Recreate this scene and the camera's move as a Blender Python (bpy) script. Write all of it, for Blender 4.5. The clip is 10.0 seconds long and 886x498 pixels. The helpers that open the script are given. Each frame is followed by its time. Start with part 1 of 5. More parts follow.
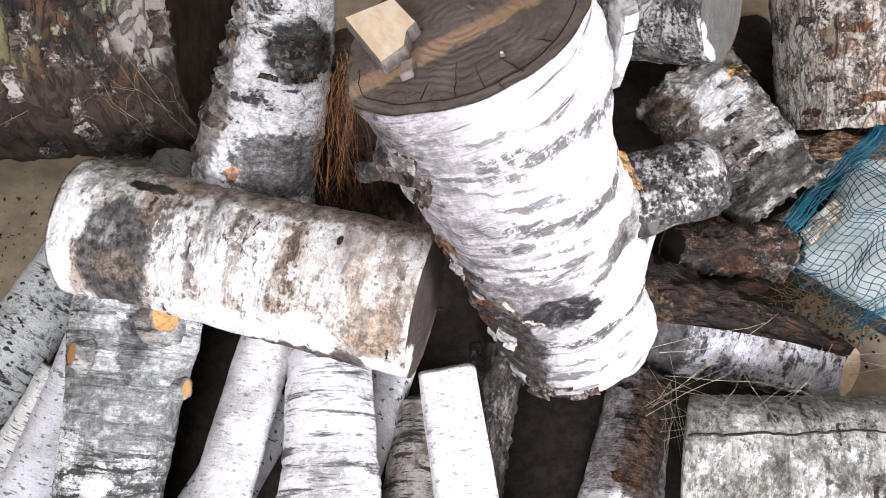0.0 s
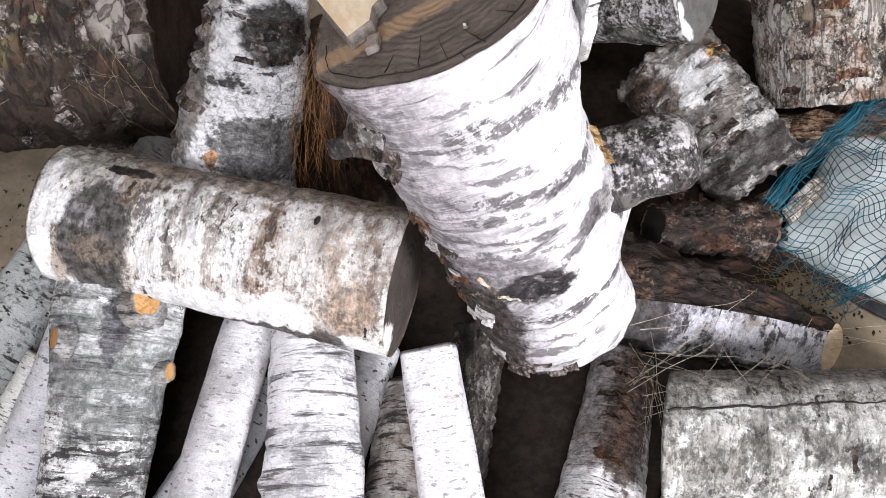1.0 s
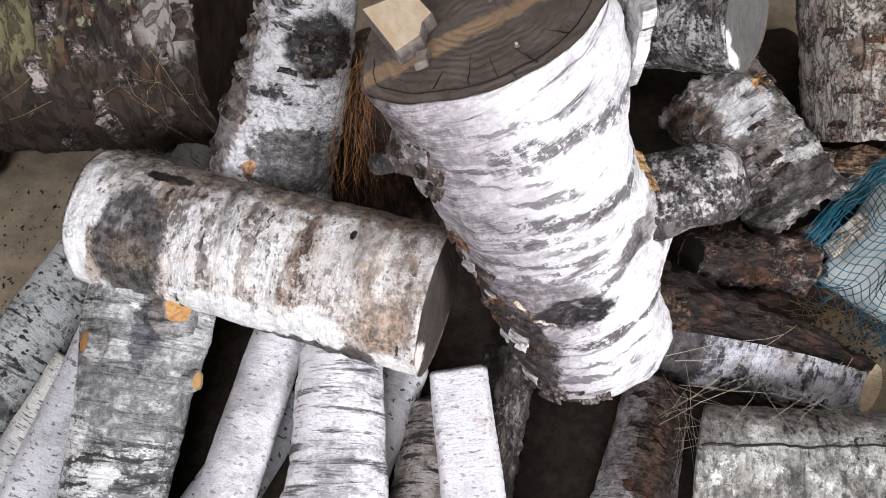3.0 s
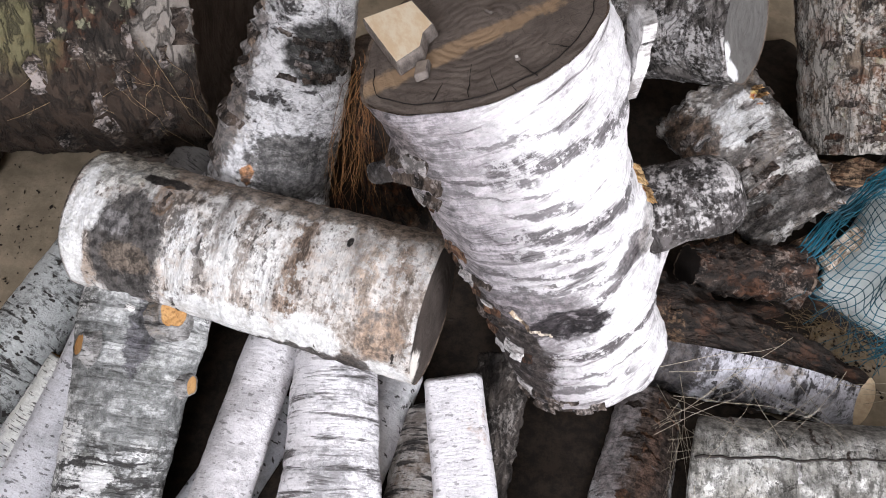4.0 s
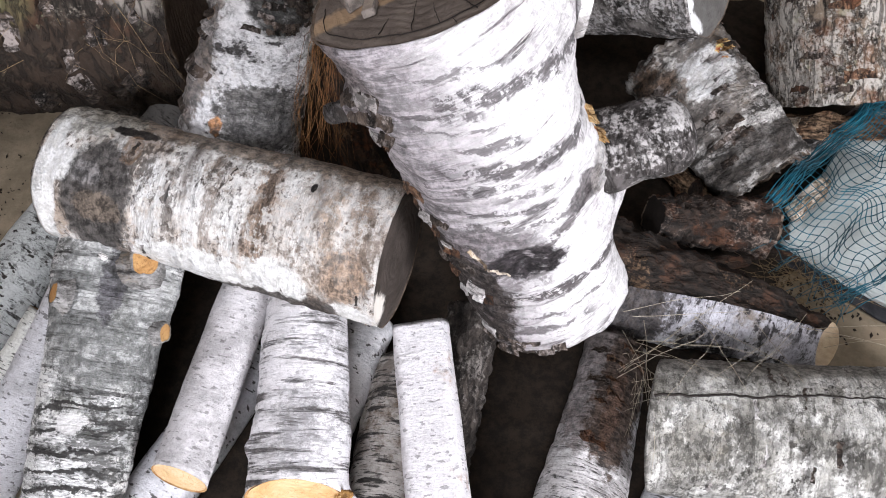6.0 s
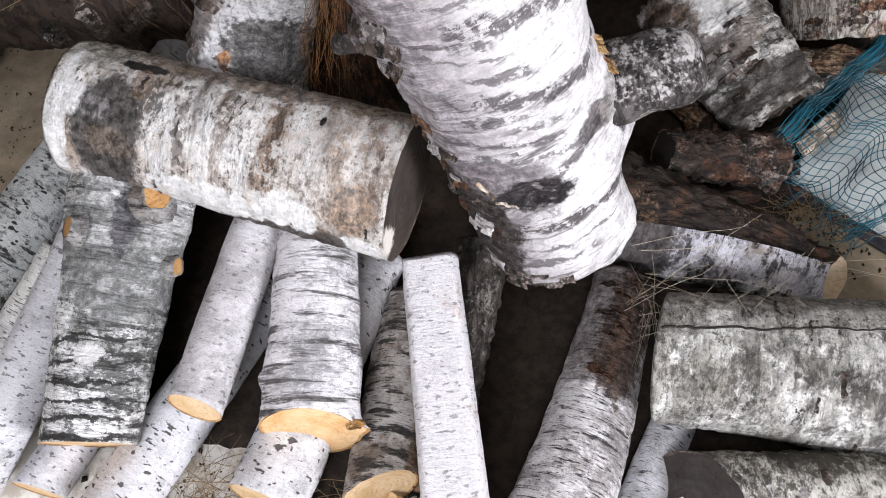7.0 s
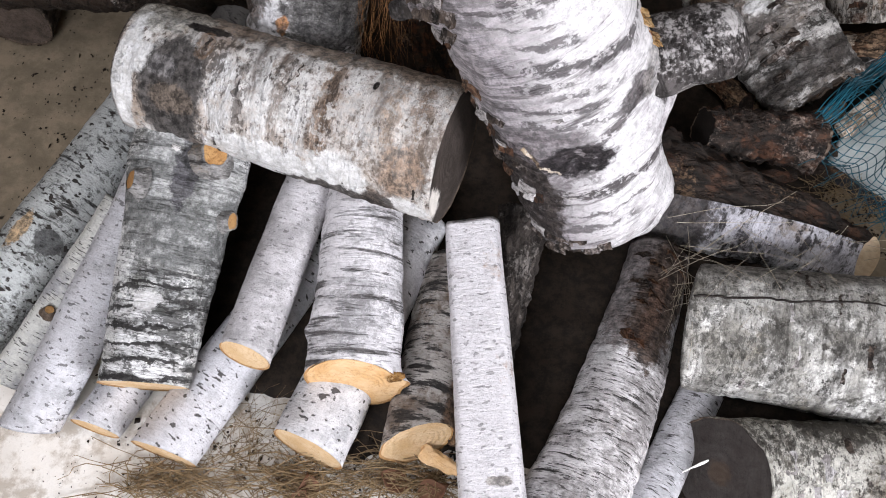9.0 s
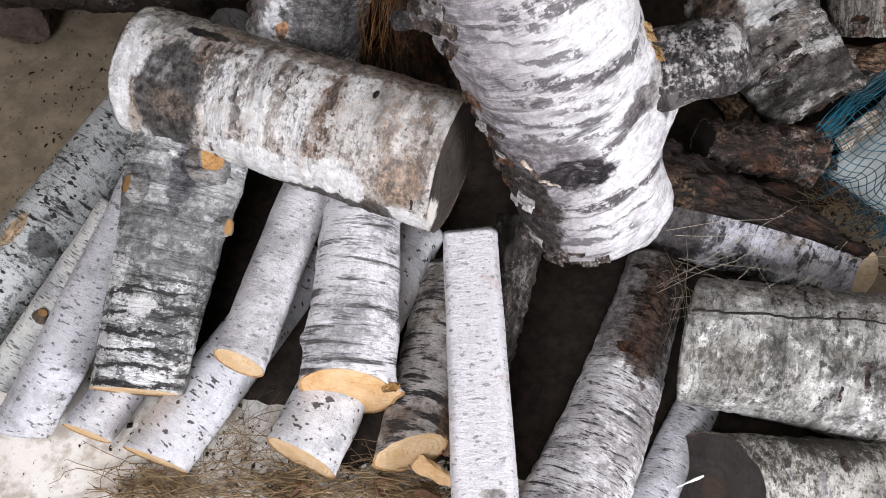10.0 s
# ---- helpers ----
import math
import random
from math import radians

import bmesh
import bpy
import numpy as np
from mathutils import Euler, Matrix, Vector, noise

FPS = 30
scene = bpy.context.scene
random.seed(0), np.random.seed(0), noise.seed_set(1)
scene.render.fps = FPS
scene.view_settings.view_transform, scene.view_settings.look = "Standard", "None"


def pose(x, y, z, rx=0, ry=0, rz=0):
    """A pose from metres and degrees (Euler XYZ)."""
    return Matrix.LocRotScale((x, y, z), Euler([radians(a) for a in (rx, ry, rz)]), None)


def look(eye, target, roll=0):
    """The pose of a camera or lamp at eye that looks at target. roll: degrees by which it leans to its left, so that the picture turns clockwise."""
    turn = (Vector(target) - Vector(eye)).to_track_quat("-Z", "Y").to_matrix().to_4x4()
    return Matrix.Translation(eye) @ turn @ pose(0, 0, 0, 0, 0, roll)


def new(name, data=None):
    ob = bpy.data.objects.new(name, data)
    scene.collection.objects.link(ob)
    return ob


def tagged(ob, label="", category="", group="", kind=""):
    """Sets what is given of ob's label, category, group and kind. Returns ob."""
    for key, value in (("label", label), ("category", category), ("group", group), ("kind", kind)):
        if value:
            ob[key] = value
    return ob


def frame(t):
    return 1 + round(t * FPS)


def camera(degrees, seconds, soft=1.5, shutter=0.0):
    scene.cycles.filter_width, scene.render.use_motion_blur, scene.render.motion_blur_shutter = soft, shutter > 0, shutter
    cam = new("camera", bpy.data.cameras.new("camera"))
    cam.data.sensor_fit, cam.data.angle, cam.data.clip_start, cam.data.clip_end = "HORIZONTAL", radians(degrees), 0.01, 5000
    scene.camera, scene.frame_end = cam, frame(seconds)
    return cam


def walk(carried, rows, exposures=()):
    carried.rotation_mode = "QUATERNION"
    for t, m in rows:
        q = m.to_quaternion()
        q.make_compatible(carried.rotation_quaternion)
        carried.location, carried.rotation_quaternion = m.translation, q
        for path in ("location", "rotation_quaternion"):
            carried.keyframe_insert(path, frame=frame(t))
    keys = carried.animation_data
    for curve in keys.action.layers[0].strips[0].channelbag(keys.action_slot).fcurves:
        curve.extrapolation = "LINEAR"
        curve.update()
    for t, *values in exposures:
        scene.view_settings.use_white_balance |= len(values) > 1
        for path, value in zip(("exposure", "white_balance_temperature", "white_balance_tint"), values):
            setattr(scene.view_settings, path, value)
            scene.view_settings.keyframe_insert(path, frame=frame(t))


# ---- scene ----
cam = camera(53.0, 10.0, soft=1.0)
PATH = [
    (0, (-0.038, 0.169, 1.23), (-0.052, 1.23, -0.466), 1.2),
    (0.5, (-0.015, 0.156, 1.228), (-0.035, 1.21, -0.472), 0.4),
    (1, (-0.007, 0.145, 1.224), (-0.028, 1.204, -0.472), -0.1),
    (1.5, (-0.004, 0.139, 1.217), (-0.042, 1.208, -0.472), -1.0),
    (2, (-0.008, 0.138, 1.212), (-0.069, 1.218, -0.47), -1.5),
    (2.5, (-0.017, 0.145, 1.212), (-0.088, 1.233, -0.464), -0.7),
    (4, (-0.025, 0.16, 1.218), (-0.089, 1.255, -0.455), 1.5),
    (4.5, (-0.016, 0.154, 1.221), (-0.072, 1.252, -0.45), 1.7),
    (5, (0.0, 0.143, 1.221), (-0.058, 1.243, -0.448), 1.5),
    (6.5, (0.032, 0.097, 1.211), (-0.045, 1.121, -0.506), -0.2),
    (7, (0.031, 0.094, 1.213), (-0.056, 1.053, -0.54), -0.9),
    (7.5, (0.033, 0.08, 1.233), (-0.073, 0.987, -0.546), -2.0),
    (8, (0.027, 0.062, 1.25), (-0.099, 0.951, -0.538), -2.6),
    (8.5, (0.02, 0.054, 1.251), (-0.123, 0.949, -0.532), -2.8),
    (9, (0.022, 0.047, 1.242), (-0.133, 0.966, -0.527), -2.7),
    (9.5, (0.022, 0.056, 1.242), (-0.131, 0.973, -0.528), -2.1),
    (10, (0.017, 0.064, 1.243), (-0.127, 0.98, -0.529), -1.2),
]
walk(cam, [(t, look(eye, target, roll)) for t, eye, target, roll in PATH], exposures=[(0, 0.58), (0.5, 0.48), (1.0, 0.36), (1.5, 0.24), (2.0, 0.14), (2.5, 0.14), (4.5, 0.12), (5.5, 0.12), (6.5, 0.06), (7.5, -0.10), (10, -0.19)])

# ---- light: a shed, daylight through an unseen east doorway, added fills in front and overhead ----
world = bpy.data.worlds.new("sky")
scene.world = world
world.use_nodes = True
wn = world.node_tree
sky = wn.nodes.new("ShaderNodeTexSky")
sky.sky_type, sky.sun_disc = "NISHITA", False
sky.sun_elevation, sky.sun_rotation = radians(48), radians(200)
wn.links.new(sky.outputs[0], wn.nodes["Background"].inputs[0])
wn.nodes["Background"].inputs[1].default_value = 0.02


def area_lamp(name, m, sx, sy, watts, colour):
    data = bpy.data.lights.new(name, "AREA")
    data.shape, data.size, data.size_y, data.energy, data.color = "RECTANGLE", sx, sy, watts, colour
    ob = new(name, data)
    ob.matrix_world = m
    return ob


area_lamp("doorway_daylight", look((2.20, -1.15, 1.35), (0.05, 0.65, 0.2)), 0.8, 1.2, 134, (0.968, 0.974, 1.055))
# Two fill lamps added to brighten the back and tops; no known source
area_lamp("front_fill", look((-0.45, -1.57, 1.80), (-0.1, 0.75, 0.3)), 0.9, 0.7, 60, (0.968, 0.974, 1.055))
area_lamp("overhead_fill", look((-0.1, -0.5, 2.95), (-0.1, 0.8, 0.3)), 0.7, 0.7, 27, (0.968, 0.974, 1.055))


# ---- materials ----
class Graph:
    """A node material with short calls for the nodes that the surfaces here need."""

    def __init__(self, name, rough=0.8, seed=0.0):
        self.mat = bpy.data.materials.new(name)
        self.mat.use_nodes = True
        self.tree = self.mat.node_tree
        self.bsdf = self.tree.nodes["Principled BSDF"]
        self.bsdf.inputs["Roughness"].default_value = rough
        self.bsdf.inputs["Specular IOR Level"].default_value = 0.25
        tc = self.tree.nodes.new("ShaderNodeTexCoord")
        self.raw = self.leaned = tc.outputs["Object"]
        self.seed = seed

    def link(self, a, b):
        if hasattr(a, "is_output"):
            self.tree.links.new(a, b)
        else:
            b.default_value = a

    def lean(self, deg):
        """Tips the bands of the bark by some degrees about x."""
        mp = self.tree.nodes.new("ShaderNodeMapping")
        mp.inputs["Rotation"].default_value = (radians(deg), 0, 0)
        self.tree.links.new(self.raw, mp.inputs["Vector"])
        self.leaned = mp.outputs[0]

    def noise(self, scale, detail=5.0, rough=0.6, distort=0.0, shift=0.0, leaned=False):
        sc = scale if isinstance(scale, tuple) else (scale,) * 3
        mp = self.tree.nodes.new("ShaderNodeMapping")
        mp.inputs["Scale"].default_value = sc
        k = self.seed + shift
        mp.inputs["Location"].default_value = (k * 3.17, k * 1.71, k * 5.31)
        self.tree.links.new(self.leaned if leaned else self.raw, mp.inputs["Vector"])
        nz = self.tree.nodes.new("ShaderNodeTexNoise")
        nz.inputs["Scale"].default_value = 1.0
        nz.inputs["Detail"].default_value = detail
        nz.inputs["Roughness"].default_value = rough
        nz.inputs["Distortion"].default_value = distort
        self.tree.links.new(mp.outputs[0], nz.inputs["Vector"])
        return nz.outputs["Fac"]

    def span(self, value, lo, hi, a=0.0, b=1.0):
        n = self.tree.nodes.new("ShaderNodeMapRange")
        n.interpolation_type = "SMOOTHSTEP"
        self.link(value, n.inputs["Value"])
        for key, v in (("From Min", lo), ("From Max", hi), ("To Min", a), ("To Max", b)):
            n.inputs[key].default_value = v
        return n.outputs[0]

    def math(self, op, a, b=0.0):
        n = self.tree.nodes.new("ShaderNodeMath")
        n.operation = op
        self.link(a, n.inputs[0])
        self.link(b, n.inputs[1])
        return n.outputs[0]

    def mix(self, fac, a, b):
        n = self.tree.nodes.new("ShaderNodeMix")
        n.data_type = "RGBA"
        self.link(fac, n.inputs[0])
        self.link((*a, 1.0) if isinstance(a, tuple) else a, n.inputs[6])
        self.link((*b, 1.0) if isinstance(b, tuple) else b, n.inputs[7])
        return n.outputs[2]

    def blot(self, place, size, edge=0.35, warp=None):
        """A mask that is 1 inside an ellipsoid about a place, with a ragged edge."""
        sub = self.tree.nodes.new("ShaderNodeVectorMath")
        sub.operation = "SUBTRACT"
        self.tree.links.new(self.raw, sub.inputs[0])
        sub.inputs[1].default_value = place
        div = self.tree.nodes.new("ShaderNodeVectorMath")
        div.operation = "DIVIDE"
        self.tree.links.new(sub.outputs[0], div.inputs[0])
        div.inputs[1].default_value = size
        ln = self.tree.nodes.new("ShaderNodeVectorMath")
        ln.operation = "LENGTH"
        self.tree.links.new(div.outputs[0], ln.inputs[0])
        d = self.math("ADD", ln.outputs["Value"], self.math("MULTIPLY", self.math("SUBTRACT", warp, 0.5), 1.6) if warp else 0.0)
        return self.span(d, 1.0 - edge, 1.0 + edge, 1.0, 0.0)

    def shade(self, colour, tone):
        """The colour times a grey tone."""
        n = self.tree.nodes.new("ShaderNodeMix")
        n.data_type, n.blend_type = "RGBA", "MULTIPLY"
        n.inputs[0].default_value = 1.0
        self.link(colour, n.inputs[6])
        self.link(tone, n.inputs[7])
        return n.outputs[2]

    def ring(self, z0, slope, half, y0, y1, wander, fibre):
        """A mask for a stained ring of bark round the trunk at z0, between two places across it."""
        sep = self.tree.nodes.new("ShaderNodeSeparateXYZ")
        self.tree.links.new(self.raw, sep.inputs[0])
        y = sep.outputs[1]
        off = self.math("SUBTRACT", sep.outputs[2], self.math("ADD", self.math("MULTIPLY", y, slope), z0))
        off = self.math("ADD", off, self.math("MULTIPLY", self.math("SUBTRACT", wander, 0.5), 0.040))
        off = self.math("ADD", self.math("ABSOLUTE", off), self.math("MULTIPLY", self.math("SUBTRACT", fibre, 0.5), 2.2 * half))
        yy = self.math("ADD", y, self.math("MULTIPLY", self.math("SUBTRACT", wander, 0.5), 0.05))
        m = self.span(off, half * 0.55, half * 1.15, 1.0, 0.0)
        m = self.math("MULTIPLY", m, self.span(yy, y0 - 0.012, y0 + 0.012))
        return self.math("MULTIPLY", m, self.span(yy, y1 - 0.012, y1 + 0.012, 1.0, 0.0))

    def finish(self, colour, height=None, strength=0.5, distance=0.004, rough=None):
        self.link((*colour, 1.0) if isinstance(colour, tuple) else colour, self.bsdf.inputs["Base Color"])
        if height is not None:
            b = self.tree.nodes.new("ShaderNodeBump")
            b.inputs["Strength"].default_value = strength
            b.inputs["Distance"].default_value = distance
            self.link(height, b.inputs["Height"])
            self.tree.links.new(b.outputs[0], self.bsdf.inputs["Normal"])
        if rough is not None:
            self.link(rough, self.bsdf.inputs["Roughness"])
        return self.mat


def birch(name, seed, white=(0.74, 0.72, 0.72), grey=(0.36, 0.35, 0.34), dark=(0.035, 0.032, 0.03), stain=(0.22, 0.17, 0.12),
          grey_at=0.5, dark_at=0.60, band=(14, 95), lenticel=0.6, stain_at=0.66, lentil_size=(60, 420), moss=0.0, blots=(), bump=0.7, soft=0.035, crack=0.0, flake=0.5, mottle=0.25, mottle_at=0.54, mottle_tone=(0.10, 0.095, 0.09), tilt=0.0, drift=0.0, streaks=(), rings=(), side=None, fibre=0.3, chips=0.0, grain=0.80, relief=0.006):
    """Birch bark: pale skin, dark bands and dashes across the trunk, grey and brown stains. Object z runs along the trunk."""
    g = Graph(name, 0.78, seed)
    if tilt:
        g.lean(tilt)
    big = g.noise(11.0, 4.0, 0.6, shift=1.0)
    mid = g.noise((26, 26, 40), 5.0, 0.65, shift=2.0)
    bands = g.noise((band[0], band[0], band[1]), 6.0, 0.62, 0.25, shift=3.0, leaned=True)
    dash = g.noise((lentil_size[0], lentil_size[0], lentil_size[1]), 2.0, 0.5, shift=4.0, leaned=True)
    fine = g.noise(260.0, 4.0, 0.7, shift=5.0)
    speck = g.noise(90.0, 5.0, 0.75, shift=6.0)
    fib = g.noise((band[0] * 2.6, band[0] * 2.6, 330), 5.0, 0.68, 0.2, shift=15.0, leaned=True)
    thread = g.noise((70, 70, 620), 4.0, 0.7, 0.1, shift=16.0, leaned=True)
    rag = g.math("ADD", g.math("MULTIPLY", g.math("SUBTRACT", fib, 0.5), fibre), g.math("MULTIPLY", g.math("SUBTRACT", speck, 0.5), flake))
    col = g.mix(g.span(g.math("ADD", big, g.math("ADD", g.math("MULTIPLY", g.math("SUBTRACT", mid, 0.5), 0.8), rag)), grey_at - 0.13, grey_at + 0.12), grey, white)
    # side: greys one flank of the trunk, its shade put into the bark
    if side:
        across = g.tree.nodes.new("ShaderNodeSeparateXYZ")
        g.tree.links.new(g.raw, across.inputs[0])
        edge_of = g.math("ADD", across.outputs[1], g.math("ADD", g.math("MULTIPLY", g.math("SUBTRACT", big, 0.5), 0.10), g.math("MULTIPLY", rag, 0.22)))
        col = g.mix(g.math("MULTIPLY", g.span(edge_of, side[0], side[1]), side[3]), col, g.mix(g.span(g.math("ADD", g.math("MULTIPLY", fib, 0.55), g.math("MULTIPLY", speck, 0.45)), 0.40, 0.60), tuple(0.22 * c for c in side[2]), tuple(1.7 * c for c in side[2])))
    col = g.mix(g.math("MULTIPLY", g.span(g.math("ADD", g.noise(8.0, 6.0, 0.7, shift=7.0), g.math("MULTIPLY", g.math("SUBTRACT", speck, 0.5), 0.5)), stain_at - 0.08, stain_at + 0.1), 0.85), col, stain)
    if moss:
        col = g.mix(g.math("MULTIPLY", g.span(g.noise(17.0, 5.0, 0.7, shift=8.0), 0.52, 0.66), moss), col, (0.11, 0.115, 0.06))
    warp = g.noise((45, 45, 60), 7.0, 0.75, shift=9.0)
    for k, (size, at_level, tone, amount) in enumerate(streaks):
        run = g.math("ADD", g.noise(size, 5.0, 0.6, 0.3, shift=20.0 + k), g.math("ADD", g.math("MULTIPLY", g.math("SUBTRACT", warp, 0.5), 0.35), g.math("MULTIPLY", g.math("SUBTRACT", speck, 0.5), 0.3)))
        col = g.mix(g.math("MULTIPLY", g.span(run, at_level - 0.09, at_level + 0.12), amount), col, g.mix(g.span(speck, 0.35, 0.68), tuple(0.55 * c for c in tone), tuple(1.4 * c for c in tone)))
    if drift:
        bands = g.math("ADD", bands, g.math("MULTIPLY", g.math("SUBTRACT", g.noise(7.0, 2.0, 0.5, shift=14.0), 0.5), drift))
    bandmask = g.span(g.math("ADD", bands, g.math("MULTIPLY", rag, 0.8)), dark_at - 1.3 * soft, dark_at + 1.3 * soft)
    col = g.mix(g.math("MULTIPLY", bandmask, 0.97), col, g.mix(g.span(g.math("ADD", g.math("MULTIPLY", thread, 0.6), g.math("MULTIPLY", speck, 0.4)), 0.38, 0.64), tuple(0.3 * c for c in dark), tuple(1.5 * c for c in dark)))
    for z0, slope, half, y0, y1, tone, amount in rings:
        m = g.ring(z0, slope, half, y0, y1, mid, g.math("ADD", g.math("MULTIPLY", fib, 1.0 - chips), g.math("MULTIPLY", speck, chips)))
        if chips:
            m = g.math("MULTIPLY", m, g.span(g.math("ADD", warp, g.math("MULTIPLY", g.math("SUBTRACT", speck, 0.5), 0.9)), 0.40, 0.52))
        col = g.mix(g.math("MULTIPLY", m, amount), col, g.mix(g.span(thread, 0.36, 0.66), tuple(0.6 * c for c in tone), tuple(min(0.86, 1.5 * c) for c in tone)))
    grit = g.noise((75, 75, 130), 8.0, 0.78, 0.2, shift=10.0)
    gritmask = g.span(g.math("ADD", grit, g.math("MULTIPLY", g.math("SUBTRACT", big, 0.5), -0.5)), mottle_at - 0.03, mottle_at + 0.05)
    col = g.mix(g.math("MULTIPLY", gritmask, mottle), col, tuple(0.6 * c for c in mottle_tone))
    dashmask = g.span(dash, 0.61, 0.655)
    col = g.mix(g.math("MULTIPLY", dashmask, lenticel), col, (0.035, 0.03, 0.027))
    for place, size, shade, amount, *ragged in blots:
        worn = g.math("ADD", g.math("MULTIPLY", g.math("SUBTRACT", warp, 0.5), ragged[0]), 0.5) if ragged else warp
        shade = g.mix(g.span(g.math("ADD", g.math("MULTIPLY", speck, 0.5), g.math("MULTIPLY", grit, 0.5)), 0.41, 0.6), tuple((0.3 if c < 0.4 else 0.82) * c for c in shade), tuple(min(0.86, 1.9 * c + 0.015) for c in shade))
        col = g.mix(g.math("MULTIPLY", g.math("MULTIPLY", g.blot(place, size, 0.12, worn), g.span(grit, 0.66, 0.54, 0.65, 1.0)), amount), col, shade)
    height = g.math("ADD", g.math("ADD", g.math("MULTIPLY", bandmask, -0.7), g.math("MULTIPLY", grit, 1.0)), g.math("ADD", g.math("MULTIPLY", mid, 0.9), g.math("MULTIPLY", speck, 0.5)))
    if crack:
        v = g.span(g.math("ABSOLUTE", g.math("SUBTRACT", g.noise((18, 18, 30), 4.0, 0.6, 0.5, shift=12.0), 0.5)), 0.004, 0.022)
        col = g.mix(g.math("MULTIPLY", g.math("SUBTRACT", 1.0, v), crack), col, (0.02, 0.018, 0.016))
        height = g.math("ADD", height, g.math("MULTIPLY", v, 1.2 * crack))
    col = g.mix(g.math("MULTIPLY", g.span(fine, 0.5, 0.72), 0.28), col, (0.085, 0.07, 0.06))
    col = g.shade(col, g.math("MULTIPLY", g.span(thread, 0.3, 0.68, 0.93, 1.03), g.span(speck, 0.30, 0.62, grain, 1.06)))
    height = g.math("ADD", g.math("ADD", height, g.math("MULTIPLY", fine, 0.35)), g.math("MULTIPLY", fib, 0.5))
    return g.finish(col, height, bump, relief)


def rough_bark(name, seed, base=(0.13, 0.11, 0.095), pale=(0.36, 0.34, 0.31), deep=(0.016, 0.013, 0.011), pale_at=0.56, red=0.0, lichen=0.0, blots=(), along=True):
    """Thick furrowed bark of an old butt, with pale scales and deep cracks."""
    g = Graph(name, 0.9, seed)
    a = g.noise((60, 60, 22) if along else (30, 30, 55), 7.0, 0.7, 0.4, shift=1.0)
    b = g.noise(16.0, 6.0, 0.7, shift=2.0)
    c = g.noise(180.0, 4.0, 0.7, shift=3.0)
    v = g.math("ABSOLUTE", g.math("SUBTRACT", g.noise((44, 44, 15) if along else (16, 16, 40), 5.0, 0.6, 0.6, shift=9.0), 0.5))
    col = g.mix(g.span(a, 0.38, 0.62), deep, base)
    col = g.mix(g.math("MULTIPLY", g.span(g.math("ADD", b, g.math("MULTIPLY", g.math("SUBTRACT", c, 0.5), 0.6)), pale_at - 0.06, pale_at + 0.08), 0.9), col, pale)
    if red:
        col = g.mix(g.math("MULTIPLY", g.span(g.noise(24.0, 5.0, 0.7, shift=4.0), 0.5, 0.62), red), col, (0.16, 0.06, 0.025))
    if lichen:
        col = g.mix(g.math("MULTIPLY", g.span(g.noise(30.0, 5.0, 0.7, shift=5.0), 0.6, 0.66), lichen), col, (0.33, 0.33, 0.22))
    warp = g.noise(30.0, 5.0, 0.7, shift=6.0)
    for place, size, shade, amount in blots:
        col = g.mix(g.math("MULTIPLY", g.blot(place, size, 0.3, warp), amount), col, shade)
    gap = g.span(g.math("ADD", v, g.math("MULTIPLY", g.math("SUBTRACT", c, 0.5), 0.06)), 0.0, 0.05)
    col = g.mix(g.math("MULTIPLY", g.math("SUBTRACT", 1.0, gap), 0.55), col, deep)
    height = g.math("ADD", g.math("ADD", g.math("MULTIPLY", a, 1.2), g.math("MULTIPLY", gap, 0.8)), g.math("ADD", g.math("MULTIPLY", b, 0.8), g.math("MULTIPLY", c, 0.3)))
    return g.finish(col, height, 0.9, 0.007)


